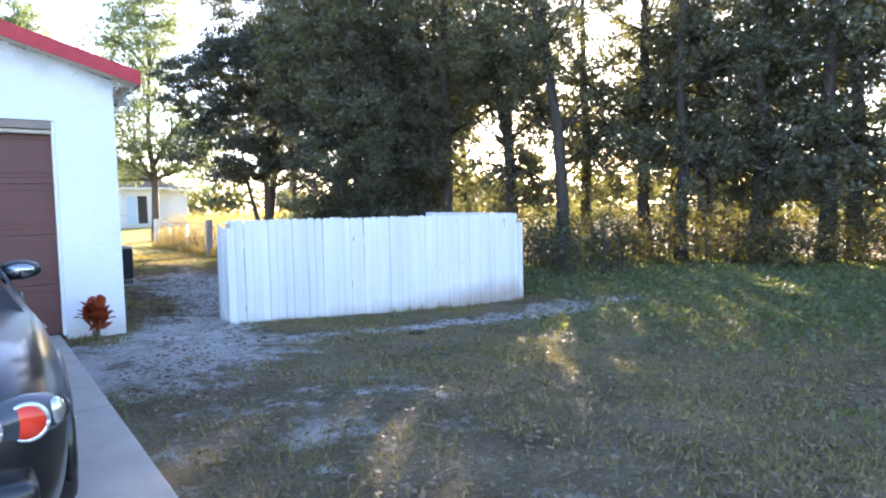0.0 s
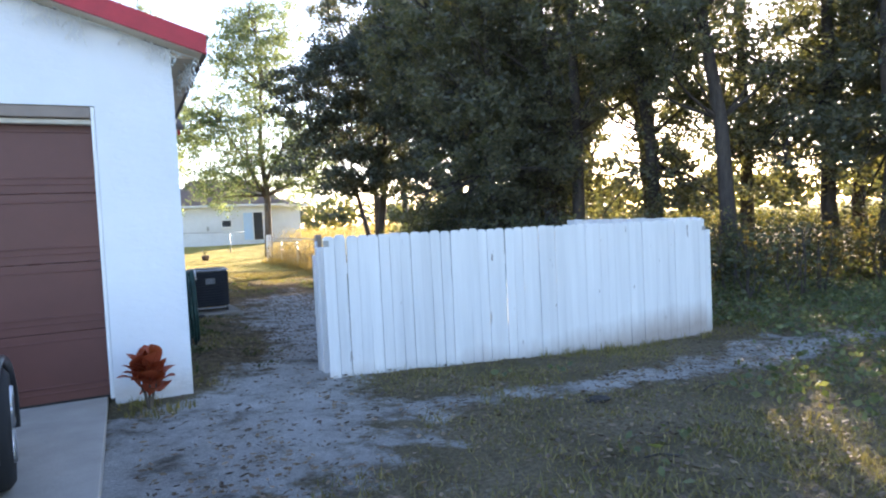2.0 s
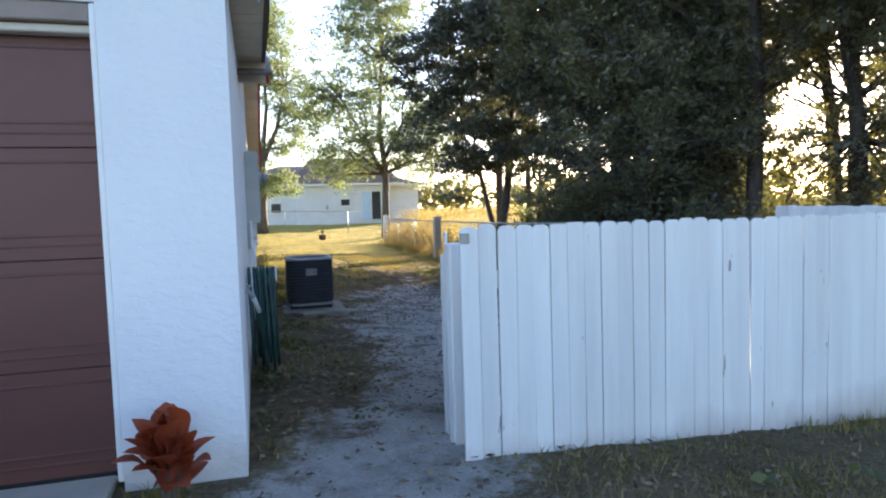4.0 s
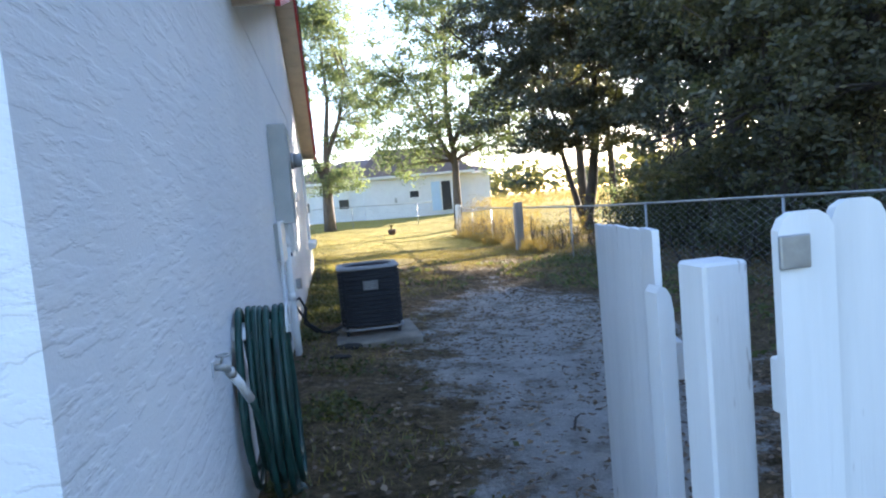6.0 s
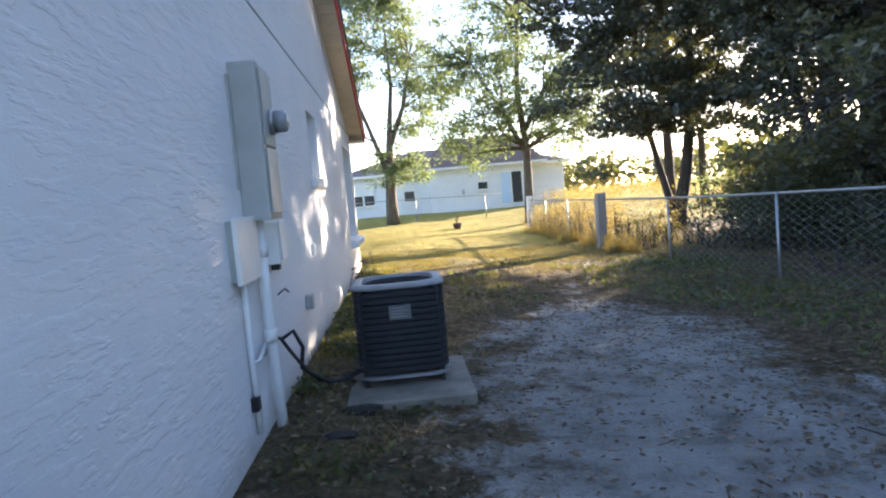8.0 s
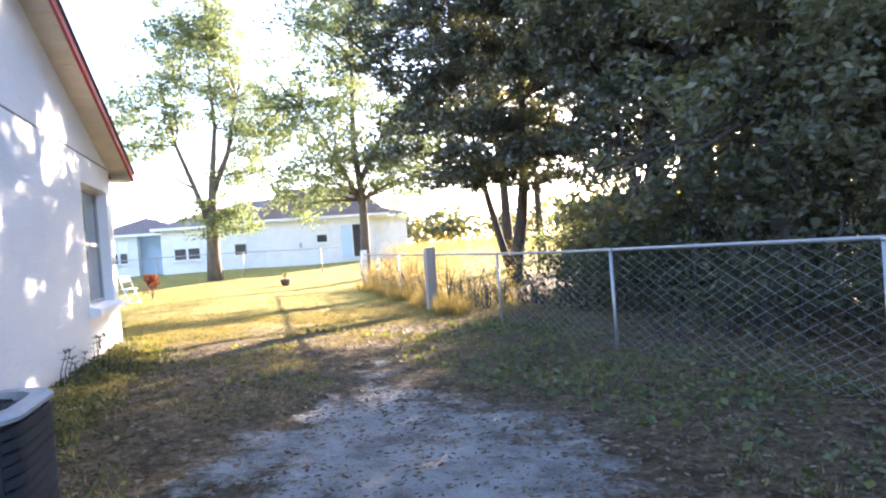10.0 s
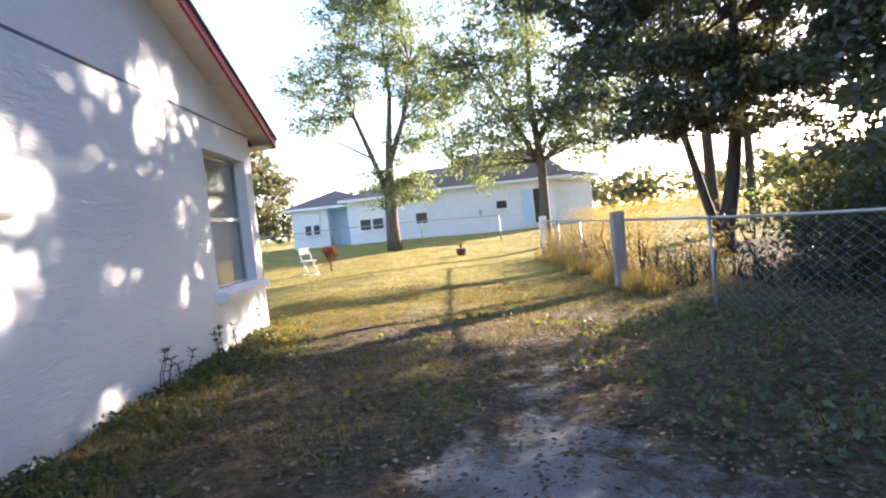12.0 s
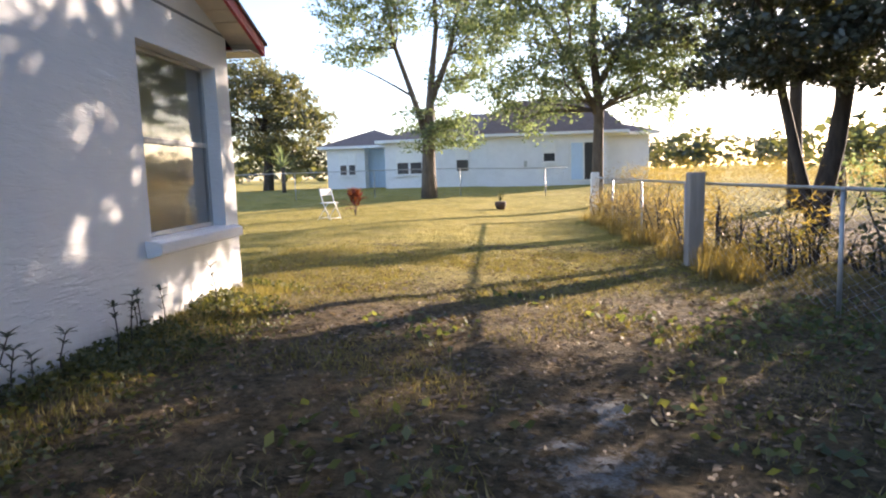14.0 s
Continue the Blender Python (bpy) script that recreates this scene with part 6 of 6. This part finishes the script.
def litter():
    rng = np.random.default_rng(72)
    rr = random.Random(6)
    pts = []
    while len(pts) < 76000:
        x, y = rr.uniform(2.6, 12), rr.uniform(0.5, 24)
        if not scatter_ok(x, y):
            continue
        k = 0.35 + 0.5 * min(1, max(0, (x - 4) / 4)) * (1 if y > 7 else 0.7) + 0.5 * noise.noise(Vector((x * 1.1, y * 1.1, 11.0)))
        k += 0.25 if y < 6.5 else 0.0
        k += 0.3 * mulch_at(x, y) - 0.12 * bare_at(x, y)
        if rr.random() > k:
            continue
        pts.append((x, y, ground_z(x, y) + rr.uniform(0.004, 0.022)))
    me = leaves_mesh("fallen_leaves", np.array(pts), 0.05, LEAF_LITTER, rng, 0.55)
    c = np.empty(len(me.vertices) * 3)
    me.vertices.foreach_get("co", c)
    c = c.reshape(-1, 4, 3)
    mid = c.mean(axis=1, keepdims=True)
    c[:, :, 2] = mid[:, :, 2] + (c[:, :, 2] - mid[:, :, 2]) * 0.35
    me.vertices.foreach_set("co", c.ravel())
    me.update()
    tagged(new("fallen_leaves", me), "scattered dry brown fallen leaves", "leaves", kind="stuff")


lawn()
litter()


def weed_patch(name, label, seed, places, n, mat, h):
    """Tufts of longer blades."""
    rng = np.random.default_rng(seed)
    v = []
    for x, y, r in places:
        a = rng.random(n) * 6.283
        d = r * np.sqrt(rng.random(n))
        px, py = x + d * np.cos(a), y + d * np.sin(a)
        pz = np.full(n, ground_z(x, y))
        b = rng.random(n) * 6.283
        hh = h * (0.4 + 0.8 * rng.random(n))
        ln = hh * 0.5 * rng.random(n)
        w = 0.006
        t = np.empty((n, 3, 3))
        t[:, 0] = np.stack([px - w * np.sin(b), py + w * np.cos(b), pz - 0.02], 1)
        t[:, 1] = np.stack([px + w * np.sin(b), py - w * np.cos(b), pz - 0.02], 1)
        t[:, 2] = np.stack([px + ln * np.cos(b), py + ln * np.sin(b), pz + hh], 1)
        v.append(t)
    v = np.concatenate(v).reshape(-1, 3)
    tagged(new(name, fast_mesh(name, v, np.arange(len(v)), 3, mat)), label, "grass", kind="stuff")


rp = random.Random(31)
weed_patch("fence_tufts", "tufts of grass at the foot of a white fence", 81, [(rp.uniform(6.2, 8.6), 6.93 + rp.uniform(-0.06, 0.0), 0.07) for _ in range(26)], 12, LEAF_GRASS, 0.1)
weed_patch("wall_tufts", "green weeds and grass along the wall's foot", 82, [(WX + rp.uniform(0.05, 0.55), rp.uniform(12.7, 19.4), 0.14) for _ in range(110)] + [(rp.uniform(2.55, 3.1), 6.7 + rp.uniform(-0.15, 0.25), 0.1) for _ in range(7)], 34, LEAF_GRASS, 0.06)
weed_patch("post_tufts", "tall grass around fence posts", 83, [(8.3 + rp.uniform(-0.25, 0.5), rp.uniform(20.0, 30.5), 0.2) for _ in range(70)], 60, LEAF_DRY, 0.34)


def ground_ivy():
    """Low broad-leaved weeds between the lawn and the wood."""
    rng = np.random.default_rng(91)
    rr = random.Random(91)
    pts = []
    while len(pts) < 60000:
        x, y = rr.uniform(4.5, 19), rr.uniform(-5, 19.5)
        if x < 9.2 and 6.3 < y < 7.4:
            continue
        if x < 9.2 and y > 7.4:
            k = 0.28 * min(1.0, max(0.0, (x - 5.9) / 1.6)) + 0.5 * noise.noise(Vector((x * 0.9, y * 0.9, 33.0))) - 0.5 * bare_at(x, y)
            if rr.random() < k:
                pts.append((x, y, ground_z(x, y) + rr.uniform(0.005, 0.05)))
            continue
        if y > 12.5:
            continue
        k = min(1.0, max(0.0, (x + 0.25 * y - 7.6) / 3.6)) * 0.75 + 0.5 * noise.noise(Vector((x * 0.7, y * 0.7, 21.0))) - 0.8 * bare_at(x, y)
        if rr.random() > k:
            continue
        pts.append((x, y, ground_z(x, y) + rr.uniform(0.01, 0.09)))
    me = leaves_mesh("ground_ivy", np.array(pts), 0.07, leaf_material("ivy_leaves", (0.065, 0.09, 0.042), (0.2, 0.215, 0.1), 0.4), rng, 0.6)
    tagged(new("ground_ivy", me), "low green weeds and creepers at the lawn's edge", "weeds", kind="stuff")


ground_ivy()


def wall_creepers():
    """Low dark broad-leaved weeds along the foot of the side wall."""
    rng = np.random.default_rng(93)
    rr = random.Random(93)
    pts = []
    while len(pts) < 9500:
        y = rr.uniform(7.6, 19.6)
        x = WX + 0.03 + abs(rr.gauss(0, 0.38))
        if not scatter_ok(x, y):
            continue
        k = 0.4 + 1.1 * noise.noise(Vector((x * 2.2, y * 1.7, 41.0))) - (0.45 if y < 12.8 else 0.0)
        if rr.random() > k:
            continue
        pts.append((x, y, ground_z(x, y) + rr.uniform(0.01, 0.1) * max(0.15, 1.0 - (x - WX) / 0.9)))
    me = leaves_mesh("wall_creepers", np.array(pts), 0.042, leaf_material("dark_weed_leaves", (0.045, 0.06, 0.025), (0.18, 0.175, 0.075), 0.35), rng, 0.55)
    tagged(new("wall_creepers", me), "low dark green weeds along the foot of a stucco wall", "weeds", kind="stuff")


wall_creepers()


def loose_bits():
    """Sticks, a dark lump and pale scraps lying about."""
    r = random.Random(44)
    for x, y, L, a in ((6.5, 5.2, 0.3, 20), (6.05, 10.5, 0.5, 100), (7.2, 13.0, 0.45, 40), (4.6, 9.2, 0.22, 60), (6.3, 16.4, 0.35, 80), (5.2, 4.2, 0.2, 150)):
        s = tagged(new("stick"), "short dry stick lying on the ground", "stick")
        z = ground_z(x, y) + 0.012
        c, d = math.cos(radians(a)), math.sin(radians(a))
        tube("stick", [(x, y, z), (x + c * L * 0.5, y + d * L * 0.5 + 0.02, z + 0.012), (x + c * L, y + d * L, z)], [0.008, 0.007, 0.004], BARK_DARK, s, sides=5)
    for x, y, w in ((5.6, 5.35, 0.1), (3.5, 11.6, 0.12), (3.42, 11.2, 0.09)):
        bm = bmesh.new()
        bmesh.ops.create_icosphere(bm, subdivisions=3, radius=1.0)
        for v in bm.verts:
            v.co *= 1 + 0.3 * noise.noise(v.co * 2.0 + Vector((x, y, 0)))
            v.co = Vector((x + v.co.x * w, y + v.co.y * w * 0.6, ground_z(x, y) + 0.01 + v.co.z * w * 0.28))
        tagged(part("clod", bm, plain("dark_soil_clod", (0.03, 0.026, 0.022), 0.95)), "dark clod of soil lying on the ground", "clod")


loose_bits()
